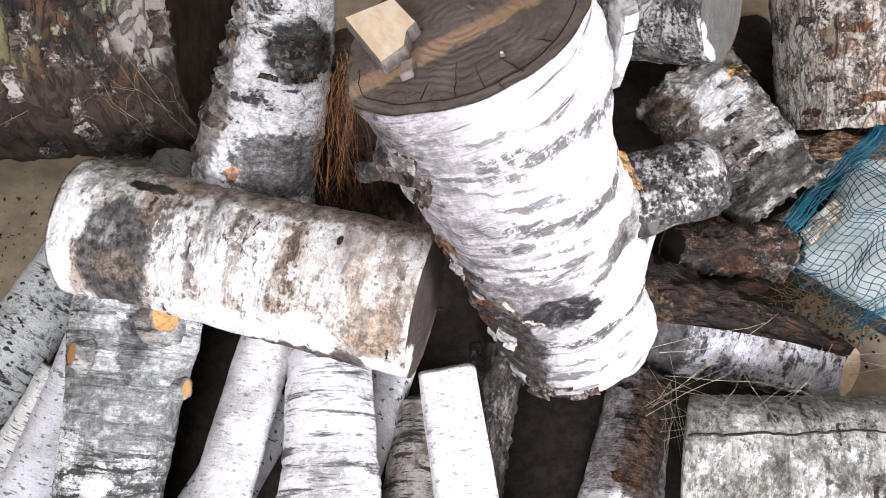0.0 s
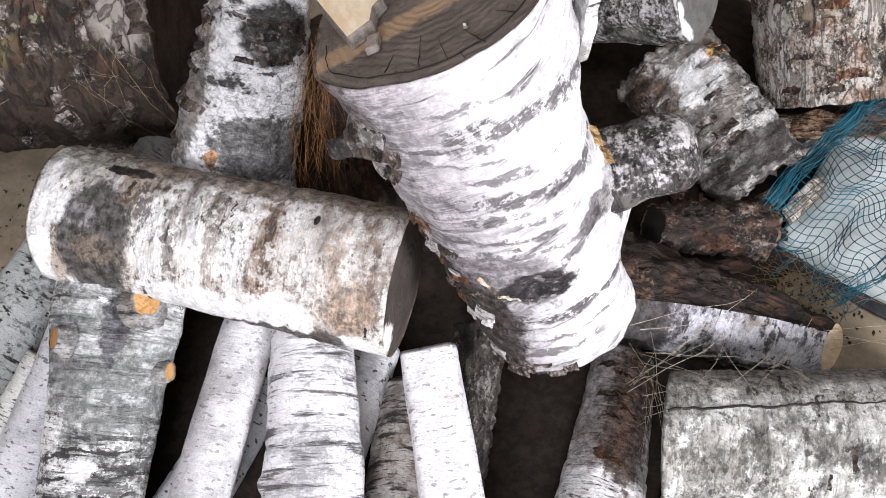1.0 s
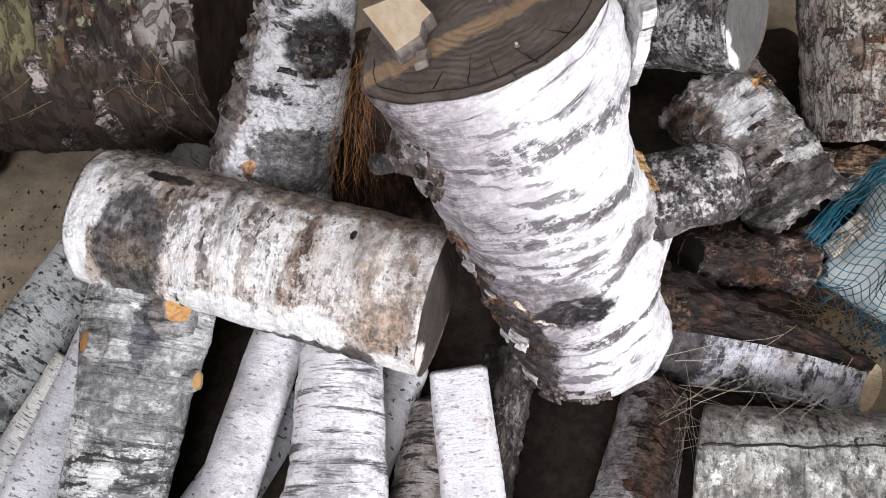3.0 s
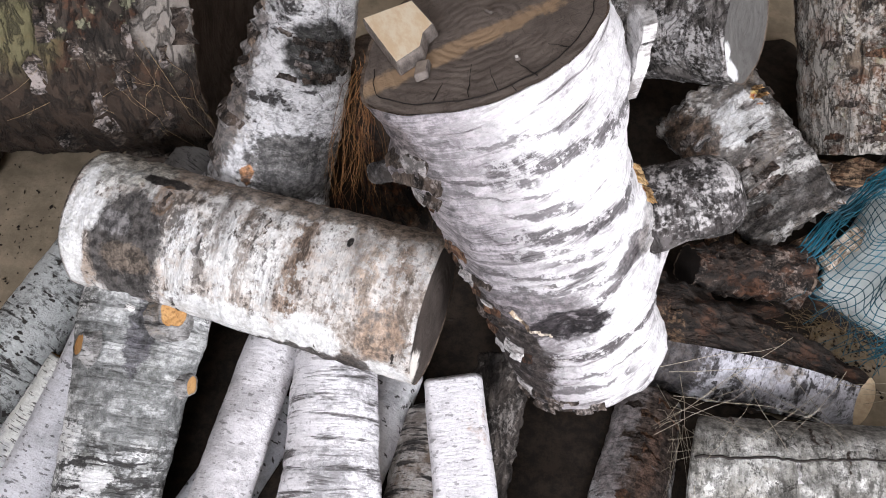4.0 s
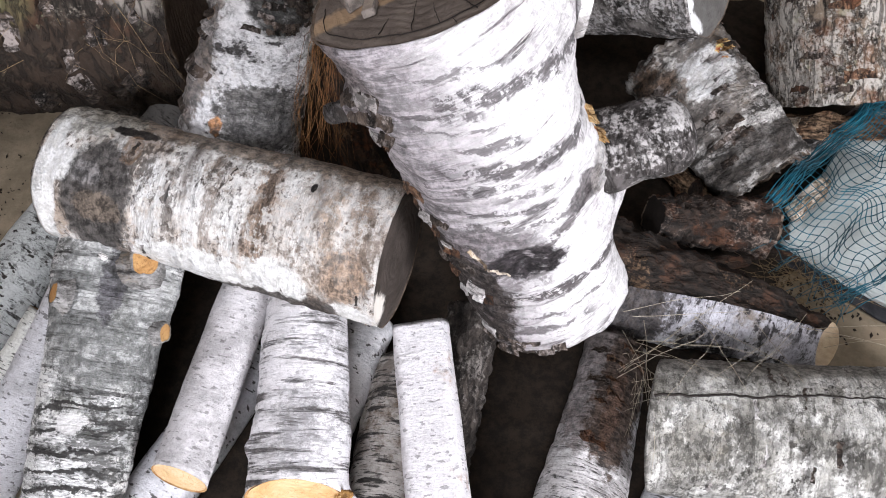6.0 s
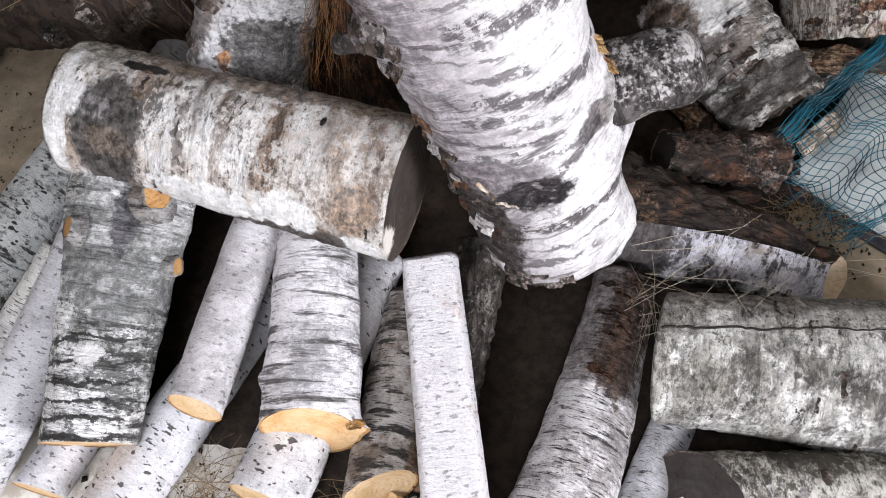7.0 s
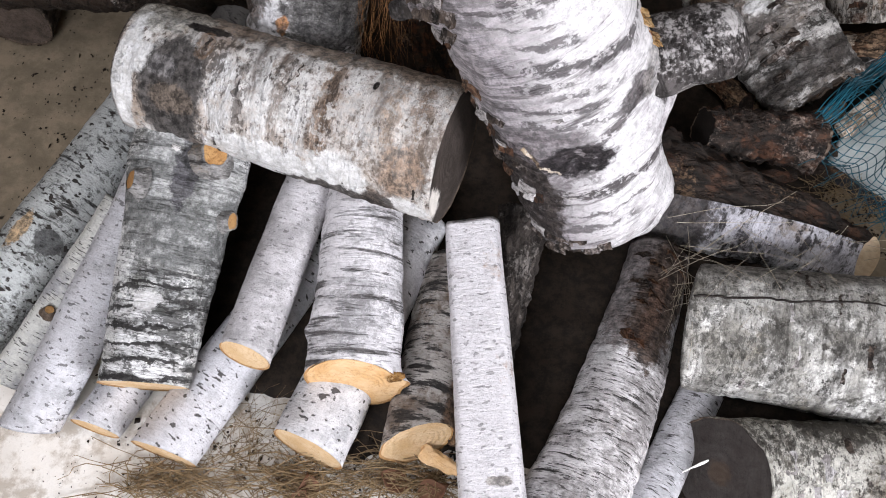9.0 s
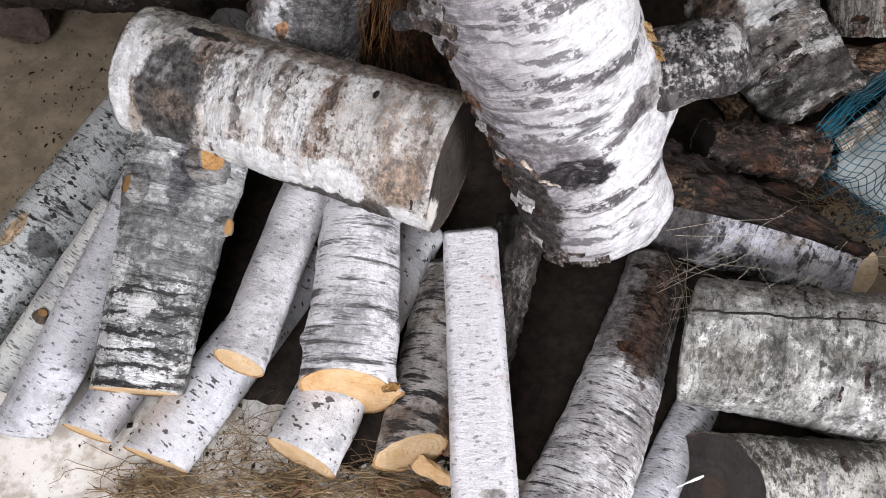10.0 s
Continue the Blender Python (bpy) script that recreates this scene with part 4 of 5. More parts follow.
# ---- split pieces, bark scraps ----
def split_log(p0, p1, r0, r1):
    """A split billet: bark on the open side, torn dark faces behind, a pale cut tip."""
    top = new("split_log")
    top.matrix_world = Matrix.Translation(p0) @ axis_frame(p0, p1)
    tagged(top, "dark split log with grey bark and a pale cut tip", "log", "logs in the pile")
    length = (Vector(p1) - Vector(p0)).length
    nz, arc = 60, [(8 + 102 * i / 16, 1.0) for i in range(17)]
    torn = [(110, 1.0), (150, 0.8), (190, 0.85), (230, 0.98), (262, 0.86), (300, 0.84), (330, 0.95), (352, 0.88), (368, 1.0)]

    def section(shape, s, rough, seed):
        out = []
        r = (r0 + (r1 - r0) * s ** 1.3)
        for deg, k in shape:
            deg += 8 - 42 * s
            z = s * length
            q = r * k
            x, y = q * math.cos(radians(deg)), q * math.sin(radians(deg))
            n = rough * noise.fractal((x * 70 + seed, y * 70, z * 18), 0.8, 2.1, 4)
            edge = 1.0 if 0.02 < s < 0.98 else 0.0
            slant = max(0.0, 1 - (length - z) / 0.08) * -0.7 * x
            out.append(Vector((x * (1 + n * 12 * edge), y * (1 + n * 12 * edge), z + slant)))
        return out

    def loft(shape, rough, seed):
        bm = bmesh.new()
        rings = [[bm.verts.new(p) for p in section(shape, i / nz, rough, seed)] for i in range(nz + 1)]
        for a, b in zip(rings, rings[1:]):
            for j in range(len(shape) - 1):
                bm.faces.new((a[j], a[j + 1], b[j + 1], b[j]))
        return bm

    dense = []
    for (d0, k0), (d1, k1) in zip(torn, torn[1:]):
        dense += [(d0 + (d1 - d0) * i / 5, k0 + (k1 - k0) * i / 5) for i in range(5)]
    dense.append(torn[-1])
    part("bark", loft(arc, 0.006, 3.0), birch("split_log_bark", 121.0, white=(0.76, 0.75, 0.80), grey=(0.44, 0.43, 0.47), dark=(0.07, 0.065, 0.068), grey_at=0.48, dark_at=0.57, band=(22, 60), lenticel=0.4, bump=1.0, flake=0.8, mottle=0.7, blots=[((0.03, 0.03, 0.05), (0.1, 0.1, 0.075), (0.05, 0.04, 0.035), 0.9)]), top, "grey-lilac birch bark")
    part("split_face", loft(dense, 0.02, 8.0), rough_bark("torn_dark_wood", 122.0, (0.045, 0.032, 0.025), (0.20, 0.13, 0.08), pale_at=0.63, red=0.25), top, "dark torn wood")
    bm = bmesh.new()
    rim = [bm.verts.new(p) for p in section(arc, 1.0, 0.0, 0) + section(dense, 1.0, 0.0, 0)[1:-1]]
    bm.faces.new(rim)
    part("cut_face", bm, PALE_SPLIT, top, "pale cut tip", smooth=False)
    return top


split_log((0.205, 0.806, 0.090), (0.547, 0.716, 0.055), 0.088, 0.040)
log("broken_branch", "reddish brown broken branch stub between the logs", (0.225, 0.815, 0.125), (0.320, 0.803, 0.085), 0.026, 0.030, rough_bark("red_brown_bark", 131.0, (0.11, 0.06, 0.032), (0.33, 0.17, 0.06), pale_at=0.62, red=0.6), (KNOT, OLD), 131.0, na=40, nz=30, rough=0.08, fine=0.004)
log("old_log", "dark brown log standing in the gap behind", (-0.165, 1.030, 0.36), (-0.125, 0.955, 0.0), 0.055, 0.06, rough_bark("gap_bark", 132.0, (0.07, 0.045, 0.03), (0.15, 0.10, 0.07), pale_at=0.62, red=0.5), (OLD, OLD), 132.0, na=48, nz=40, rough=0.05, fine=0.005)
log("old_log", "brown barked log standing behind the fat log", (-0.315, 1.30, 0.50), (-0.33, 1.25, 0.0), 0.06, 0.06, rough_bark("standing_bark", 133.0, (0.14, 0.085, 0.05), (0.24, 0.17, 0.11), pale_at=0.6, red=0.4), (OLD, OLD), 133.0, na=48, nz=40, rough=0.05, fine=0.004)
for n, (sx, sl) in enumerate(((-0.90, 0.16), (-0.56, 0.18))):
    log("old_log", "dark low log propping up the fat log", (sx, 1.20, 0.062), (sx + 0.02, 1.02 - 0.01 * n, 0.062), 0.06, 0.06, rough_bark("prop_bark", 134.0 + n, (0.06, 0.045, 0.035), (0.13, 0.11, 0.09)), (OLD, OLD), 134.0 + n, na=40, nz=30, rough=0.05, fine=0.004)


def splinter(name, label, p0, p1, w0, w1, material, seed, category="wood scrap", group="", parts=True):
    """A jagged long piece of split wood or bark."""
    length = (Vector(p1) - Vector(p0)).length
    bm = bmesh.new()
    n, m = 24, 10
    rings = []
    for i in range(n + 1):
        s = i / n
        w = (w0 + (w1 - w0) * s) * (0.45 + 0.55 * math.sin(math.pi * min(1, 0.12 + s * 0.88)) ** 0.5)
        ring = []
        for j in range(m):
            a = 2 * math.pi * j / m
            k = 1 + 0.55 * noise.noise((math.cos(a) * 2 + seed, math.sin(a) * 2, s * 5 + seed))
            ring.append(bm.verts.new((w * 0.55 * k * math.cos(a), w * k * math.sin(a), s * length + 0.3 * w * noise.noise((a, seed, s < 0.5)))))
        rings.append(ring)
    for a, b in zip(rings, rings[1:]):
        for j in range(m):
            bm.faces.new((a[j], a[(j + 1) % m], b[(j + 1) % m], b[j]))
    bm.faces.new(rings[0][::-1])
    bm.faces.new(rings[-1])
    ob = mesh_object(name, bm, material, smooth=False)
    ob.matrix_world = Matrix.Translation(p0) @ axis_frame(p0, p1)
    return tagged(ob, label, category, group)


PALE_TORN = rough_bark("pale_torn_wood", 141.0, (0.42, 0.32, 0.22), (0.66, 0.58, 0.48), (0.08, 0.055, 0.04), pale_at=0.5)
BROWN_TORN = rough_bark("brown_torn_bark", 142.0, (0.2, 0.12, 0.07), (0.36, 0.24, 0.15), pale_at=0.55, red=0.4)
DARK_TORN = rough_bark("dark_torn_bark", 149.0, (0.055, 0.038, 0.028), (0.2, 0.15, 0.11), pale_at=0.6, red=0.35)
splinter("wood_splinter", "pale torn wood splinter lying beside the bag", (0.408, 0.882, 0.075), (0.488, 0.925, 0.085), 0.010, 0.014, PALE_TORN, 1.0)
splinter("wood_splinter", "bright split stick caught under the blue net", (0.515, 0.930, 0.075), (0.578, 0.992, 0.092), 0.016, 0.013, PALE_TORN, 2.0)
splinter("wood_splinter", "pale bark chip lying on dark wood", (0.535, 1.115, 0.075), (0.585, 1.128, 0.08), 0.011, 0.008, PALE_TORN, 3.0)
splinter("bark_scrap", "brown flaking bark strip at the foot of a log", (0.50, 1.125, 0.06), (0.70, 1.10, 0.10), 0.02, 0.022, BROWN_TORN, 4.0)
splinter("bark_scrap", "curled brown bark flake on the leaning log", (0.452, 1.150, 0.15), (0.47, 1.10, 0.10), 0.012, 0.010, BROWN_TORN, 5.0)
splinter("bark_scrap", "dark bark slab along the banded billet", (-0.028, 0.372, 0.038), (-0.022, 0.545, 0.06), 0.014, 0.012, rough_bark("slab_bark", 143.0, (0.12, 0.075, 0.045), (0.24, 0.16, 0.1), red=0.4), 6.0)
splinter("torn_wood", "long torn orange tongue of a badly sawn end", (-0.074, 0.358, 0.044), (-0.010, 0.336, 0.026), 0.014, 0.008, FRESH_B, 12.0)
splinter("grey_board", "weathered grey wooden slab lying at the back", (0.548, 1.085, 0.045), (0.80, 1.185, 0.085), 0.030, 0.034, rough_bark("board_grey", 144.0, (0.21, 0.2, 0.195), (0.33, 0.32, 0.31)), 7.0, "board")
splinter("bark_scrap", "white curled bark sliver on the forked billet", (-0.430, 0.660, 0.284), (-0.452, 0.615, 0.258), 0.009, 0.006, birch("white_peel_b", 146.0, white=(0.66, 0.64, 0.62), grey=(0.32, 0.3, 0.28), mottle=0.7), 9.0)

for n, (x, y, z, turn, ln, w) in enumerate(((0.43, 1.02, 0.03, 20, 0.16, 0.022), (0.37, 0.945, 0.05, 75, 0.12, 0.018), (0.46, 0.95, 0.03, -25, 0.15, 0.016), (0.50, 0.985, 0.02, 40, 0.13, 0.02), (0.41, 0.86, 0.03, 10, 0.10, 0.014), (0.50, 0.90, 0.012, -15, 0.09, 0.010), (0.36, 1.02, 0.04, -50, 0.14, 0.02))):
    d = Vector((math.cos(radians(turn)), math.sin(radians(turn)), 0.08)) * (ln / 2)
    splinter("bark_scrap", "dark torn bark scrap among the logs", Vector((x, y, z)) - d, Vector((x, y, z)) + d, w, w * 0.8, DARK_TORN if n % 3 else BROWN_TORN, 20.0 + n, group="bark scraps")

# Chips lying on the sawn top of the butt, and the bark shard at its edge
butt_m = butt.matrix_world.copy()


def chip(label, corners, thick, material, side, seed):
    """A flat chip with sawn corners, lying on the butt's top."""
    bm = bmesh.new()
    n = len(corners)
    cx, cy = sum(c[0] for c in corners) / n, sum(c[1] for c in corners) / n
    low = [bm.verts.new((x - cx, y - cy, 0.0)) for x, y in corners]
    high = [bm.verts.new(((x - cx) * 0.97, (y - cy) * 0.97, -thick)) for x, y in corners]
    bm.faces.new(high)
    bm.faces.new(low[::-1])
    for i in range(n):
        bm.faces.new((low[i], low[(i + 1) % n], high[(i + 1) % n], high[i]))
    bmesh.ops.recalc_face_normals(bm, faces=bm.faces)
    bmesh.ops.bevel(bm, geom=list(bm.edges), offset=0.0012, segments=1, affect="EDGES")
    ob = mesh_object("wood_chip", bm, material, smooth=False)
    ob.data.materials.append(side)
    for f in ob.data.polygons:
        if abs(f.normal.z) < 0.92:
            f.material_index = 1
    ob.matrix_world = butt_m @ Matrix.Translation((cx, cy, -0.0005))
    return tagged(ob, label, "wood chip")


GREY_SIDE = plain_rough("grey_chip_side", 151.0, (0.2, 0.17, 0.15), (0.1, 0.085, 0.075), 120.0)
chip("pale flat wood chip on the butt's sawn top", [(-0.081, 0.092), (-0.072, 0.04), (-0.014, 0.035), (-0.006, 0.047), (0.014, 0.056), (0.022, 0.083)], 0.014, plain_rough("pale_chip", 152.0, (0.86, 0.74, 0.56), (0.76, 0.58, 0.38), 26.0, 0.7, 0.25, (1, 3, 1)), GREY_SIDE, 1)
chip("small grey wood chip on the butt's sawn top", [(0.022, 0.066), (0.026, 0.054), (0.044, 0.062), (0.042, 0.074)], 0.008, plain_rough("grey_chip", 153.0, (0.33, 0.28, 0.23), (0.22, 0.18, 0.15), 90.0), GREY_SIDE, 2)
chip("tiny white chip on the butt's sawn top", [(0.068, -0.009), (0.072, -0.013), (0.078, -0.012), (0.076, -0.007)], 0.003, plain_rough("white_chip", 154.0, (0.8, 0.78, 0.74), (0.7, 0.68, 0.64)), GREY_SIDE, 3)
chip("tiny grey chip on the butt's sawn top", [(-0.02, -0.012), (-0.018, -0.015), (-0.008, -0.018), (-0.009, -0.014)], 0.003, GREY_SIDE, GREY_SIDE, 4)


def bark_shard():
    """The loose shard of bark that stands out from the butt's edge, as its part."""
    bm = bmesh.new()
    n, rows = 9, []
    for i in range(n + 1):
        s = i / n
        row = []
        for j in range(5):
            v = j / 4 - 0.5
            w = 0.040 * (1 - 0.55 * s)
            a = radians(-80) + v * w / 0.11
            r = 0.128 + 0.024 * (1 - s) ** 0.7 - 0.008 * s + 0.003 * noise.noise((s * 6, v * 5, 2))
            row.append((a, r, 0.040 + 0.085 * s + 0.006 * noise.noise((v * 4, s, 5))))
        rows.append(row)
    outer = [[bm.verts.new((r * math.cos(a), r * math.sin(a), z)) for a, r, z in row] for row in rows]
    inner = [[bm.verts.new(((r - 0.012) * math.cos(a), (r - 0.012) * math.sin(a), z)) for a, r, z in row] for row in rows]
    for g, flip in ((outer, False), (inner, True)):
        for a, b in zip(g, g[1:]):
            for j in range(4):
                f = (a[j], a[j + 1], b[j + 1], b[j])
                bm.faces.new(f[::-1] if flip else f)
    edge_o = outer[0] + [r[-1] for r in outer[1:]] + outer[-1][-2::-1] + [r[0] for r in outer[-2:0:-1]]
    edge_i = inner[0] + [r[-1] for r in inner[1:]] + inner[-1][-2::-1] + [r[0] for r in inner[-2:0:-1]]
    for k in range(len(edge_o)):
        m = (k + 1) % len(edge_o)
        bm.faces.new((edge_o[m], edge_o[k], edge_i[k], edge_i[m]))
    part("bark_shard", bm, birch("shard_bark", 155.0, white=(0.74, 0.72, 0.71), grey=(0.3, 0.28, 0.27), grey_at=0.52, dark_at=0.62, lenticel=0.2), butt, "loose pale shard of bark", smooth=False)


bark_shard()


def ring_checks():
    """Dark drying cracks in the butt's top: one round crack and short radial ones."""
    bm = bmesh.new()
    pts = []
    for i in range(91):
        a = radians(-80 + 175 * i / 90)
        pts.append(polar(math.degrees(a), butt_tr.radius(a, 0.0) * (0.885 + 0.012 * noise.noise((i * 0.2, 1, 1))), -0.0004))
    tube(bm, [Vector(p) for p in pts], 0.0006, 0.0005, 4)
    for deg, k0, k1 in ((10, 0.60, 0.92), (24, 0.5, 0.9), (-8, 0.62, 0.95), (42, 0.7, 0.9), (-30, 0.72, 0.9), (3, 0.88, 1.0)):
        tube(bm, [Vector(polar(deg + 5 * (k1 - k) + 1.5 * noise.noise((k * 9, deg, 0)), 0.113 * k, -0.0004)) for k in [k0 + (k1 - k0) * i / 8 for i in range(9)]], 0.0002, 0.0006, 4)
    part("drying_crack", bm, plain_rough("crack_black", 156.0, (0.012, 0.01, 0.009), (0.02, 0.016, 0.014)), butt, "black drying cracks")


ring_checks()


# Loose flakes of bark that stand off the trunks, and torn orange wood
def bark_flake(parent, tr, deg, z, size, lift, material, seed, name="bark_flake"):
    """A thin curled flake, held along one edge, as a part of its log."""
    bm = bmesh.new()
    a0 = radians(deg)
    n, rows = 5, []
    for i in range(n + 1):
        row = []
        for j in range(n + 1):
            u, v = i / n, j / n - 0.5
            wob = 0.25 * noise.noise((u * 3 + seed, v * 4, seed))
            a = a0 + (v * 1.3 + wob * 0.5) * size / tr.r0
            zz = z + (u - 0.5) * size * (0.7 + 0.5 * noise.noise((v * 5, seed, 1.0)))
            r = tr.radius(a, min(max(zz / tr.length, 0), 1)) - 0.0015 + lift * u ** 1.6 * (1 + wob)
            row.append(((r * math.cos(a), r * math.sin(a), zz), (math.cos(a), math.sin(a))))
        rows.append(row)
    grid = [[[bm.verts.new((p[0] - k * d[0], p[1] - k * d[1], p[2])) for p, d in row] for row in rows] for k in (0.0, 0.0012)]
    for g, flip in zip(grid, (False, True)):
        for a, b in zip(g, g[1:]):
            for j in range(n):
                f = (a[j], a[j + 1], b[j + 1], b[j])
                bm.faces.new(f[::-1] if flip else f)
    for i in range(n):
        for s, t in (((0, i), (0, i + 1)), ((n, i), (n, i + 1)), ((i, 0), (i + 1, 0)), ((i, n), (i + 1, n))):
            bm.faces.new((grid[0][s[0]][s[1]], grid[0][t[0]][t[1]], grid[1][t[0]][t[1]], grid[1][s[0]][s[1]]))
    bmesh.ops.recalc_face_normals(bm, faces=bm.faces)
    part(name, bm, material, parent, smooth=False)


FLAKE_WHITE = birch("white_flake_bark", 157.0, white=(0.66, 0.64, 0.63), grey=(0.34, 0.31, 0.3), grey_at=0.52, mottle=0.7)
FLAKE_DARK = rough_bark("dark_flake_bark", 158.0, (0.10, 0.075, 0.06), (0.3, 0.26, 0.24), pale_at=0.56)
FLAKE_RUST = rough_bark("rust_flake_bark", 159.0, (0.13, 0.065, 0.038), (0.27, 0.16, 0.10), pale_at=0.54, red=0.4)
ORANGE = rough_bark("torn_orange_wood", 160.0, (0.52, 0.29, 0.09), (0.66, 0.46, 0.24), (0.14, 0.06, 0.02), pale_at=0.5)


def torn_lip(parent, tr, deg0, deg1, z0, z1, thick, material):
    """A ragged raised lip where bark has torn off, as a part of its log."""
    bm = bmesh.new()
    pts = [tr.point(radians(deg0 + (deg1 - deg0) * k + 2.5 * noise.noise((k * 7, 3, 1))), (z0 + (z1 - z0) * k + 0.004 * noise.noise((k * 9, 1, 5))) / tr.length, 1.004 + 0.012 * noise.noise((k * 11, 8, 2))) for k in [i / 24 for i in range(25)]]
    tube(bm, pts, thick, thick * 0.4, 6)
    part("torn_wood", bm, material, parent, "pale torn lip of bark", smooth=False)


rng_f = random.Random(21)
for i in range(26):
    bark_flake(butt, butt_tr, rng_f.uniform(58, 98), rng_f.uniform(0.05, 0.46), rng_f.uniform(0.012, 0.03), rng_f.uniform(0.003, 0.010), (FLAKE_DARK, FLAKE_WHITE, FLAKE_RUST)[i % 3], i * 1.7)
for i in range(8):
    bark_flake(butt, butt_tr, rng_f.uniform(-75, 50), rng_f.uniform(0.04, 0.46), rng_f.uniform(0.010, 0.018), rng_f.uniform(0.001, 0.003), FLAKE_WHITE, 50 + i * 1.7)
torn_lip(butt, butt_tr, 50, 30, 0.290, 0.338, 0.0032, PALE_TORN)
for i in range(7):
    bark_flake(butt, butt_tr, -70 + rng_f.uniform(-5, 5), 0.227 + rng_f.uniform(-0.022, 0.022), 0.012, 0.008, ORANGE, 90 + i * 2.1, "torn_wood")
for i in range(12):
    bark_flake(butt, butt_tr, rng_f.uniform(15, 75), rng_f.uniform(0.455, 0.485), rng_f.uniform(0.015, 0.03), rng_f.uniform(0.002, 0.008), FLAKE_DARK, 130 + i * 1.3)
for i in range(20):
    bark_flake(cross, cross_tr, rng_f.uniform(-75, -45) if i % 2 else rng_f.uniform(-40, 70), rng_f.uniform(0.02, 0.42), rng_f.uniform(0.010, 0.026), rng_f.uniform(0.001, 0.003), (FLAKE_WHITE, FLAKE_WHITE, FLAKE_DARK)[i % 3], 200 + i * 1.9)
for i in range(22):
    bark_flake(upright, upright_tr, rng_f.uniform(40, 90), rng_f.uniform(0.06, 0.36), rng_f.uniform(0.012, 0.03), rng_f.uniform(0.003, 0.009), (FLAKE_DARK, FLAKE_WHITE, FLAKE_DARK)[i % 3], 300 + i * 1.9)
for i in range(26):
    bark_flake(leaning, leaning_tr, rng_f.uniform(-70, 70), rng_f.uniform(0.0, 0.22), rng_f.uniform(0.014, 0.034), rng_f.uniform(0.003, 0.008), (FLAKE_DARK, FLAKE_WHITE, FLAKE_DARK)[i % 3], 400 + i * 1.9)
for i in range(6):
    bark_flake(leaning, leaning_tr, -30 + rng_f.uniform(-6, 6), 0.05 + rng_f.uniform(-0.012, 0.012), 0.014, 0.012, ORANGE, 450 + i * 2.1, "torn_wood")
for i in range(30):
    bark_flake(fat, fat_tr, rng_f.uniform(-80, 10), rng_f.uniform(0.0, 0.40), rng_f.uniform(0.014, 0.04), rng_f.uniform(0.004, 0.012), FLAKE_DARK, 500 + i * 1.9)
for i in range(22):
    bark_flake(stack, stack_tr, rng_f.uniform(-80, 60), rng_f.uniform(0.0, 0.35), rng_f.uniform(0.010, 0.024), rng_f.uniform(0.0015, 0.004), (FLAKE_WHITE, FLAKE_DARK)[i % 2], 600 + i * 1.9)
for i in range(26):
    bark_flake(low_log, low_tr, rng_f.uniform(-70, 60), rng_f.uniform(0.03, 0.30), rng_f.uniform(0.012, 0.028), rng_f.uniform(0.002, 0.006), (FLAKE_WHITE, FLAKE_DARK)[i % 2], 700 + i * 1.9)
for i in range(20):
    bark_flake(rusty, rusty_tr, rng_f.uniform(-70, 40), rng_f.uniform(0.0, 0.17), rng_f.uniform(0.010, 0.024), rng_f.uniform(0.003, 0.008), (FLAKE_DARK, FLAKE_RUST)[i % 2], 800 + i * 1.9)
for i in range(20):
    bark_flake(stout, stout_tr, rng_f.uniform(-80, 60), rng_f.uniform(0.0, 0.31), rng_f.uniform(0.014, 0.036), rng_f.uniform(0.003, 0.010), (FLAKE_DARK, FLAKE_RUST, FLAKE_DARK)[i % 3], 900 + i * 1.9)

for i in range(30):
    bark_flake(upright, upright_tr, -38 + rng_f.gauss(0, 16), 0.098 + rng_f.gauss(0, 0.018), rng_f.uniform(0.008, 0.016), rng_f.uniform(0.003, 0.009), FLAKE_DARK, 960 + i * 1.9, "burl_scale")


def knot_ring():
    bm = bmesh.new()
    mid = Vector((0.585, 1.123, 0.239))
    pts = [mid + Vector((0.013 * math.cos(a), 0.006 * math.sin(a), 0.010 * math.sin(a))) for a in [2 * math.pi * i / 20 for i in range(19)]]
    tube(bm, pts, 0.0035, 0.0025, 6)
    ob = mesh_object("bark_scrap", bm, plain_rough("white_scar", 147.0, (0.82, 0.8, 0.76), (0.6, 0.57, 0.52), 120.0))
    return tagged(ob, "white curled ring of bark on the stout log", "wood scrap")


knot_ring()
splinter("wood_splinter", "white smear of wood pulp on the black sawn end", (0.264, 0.354, 0.106), (0.297, 0.373, 0.108), 0.0008, 0.0022, plain_rough("white_pulp", 148.0, (0.8, 0.79, 0.76), (0.6, 0.58, 0.55)), 10.0)
splinter("wood_splinter", "torn orange strand at the edge of a sawn end", (-0.122, 0.425, 0.135), (-0.099, 0.422, 0.159), 0.008, 0.005, ORANGE, 11.0)

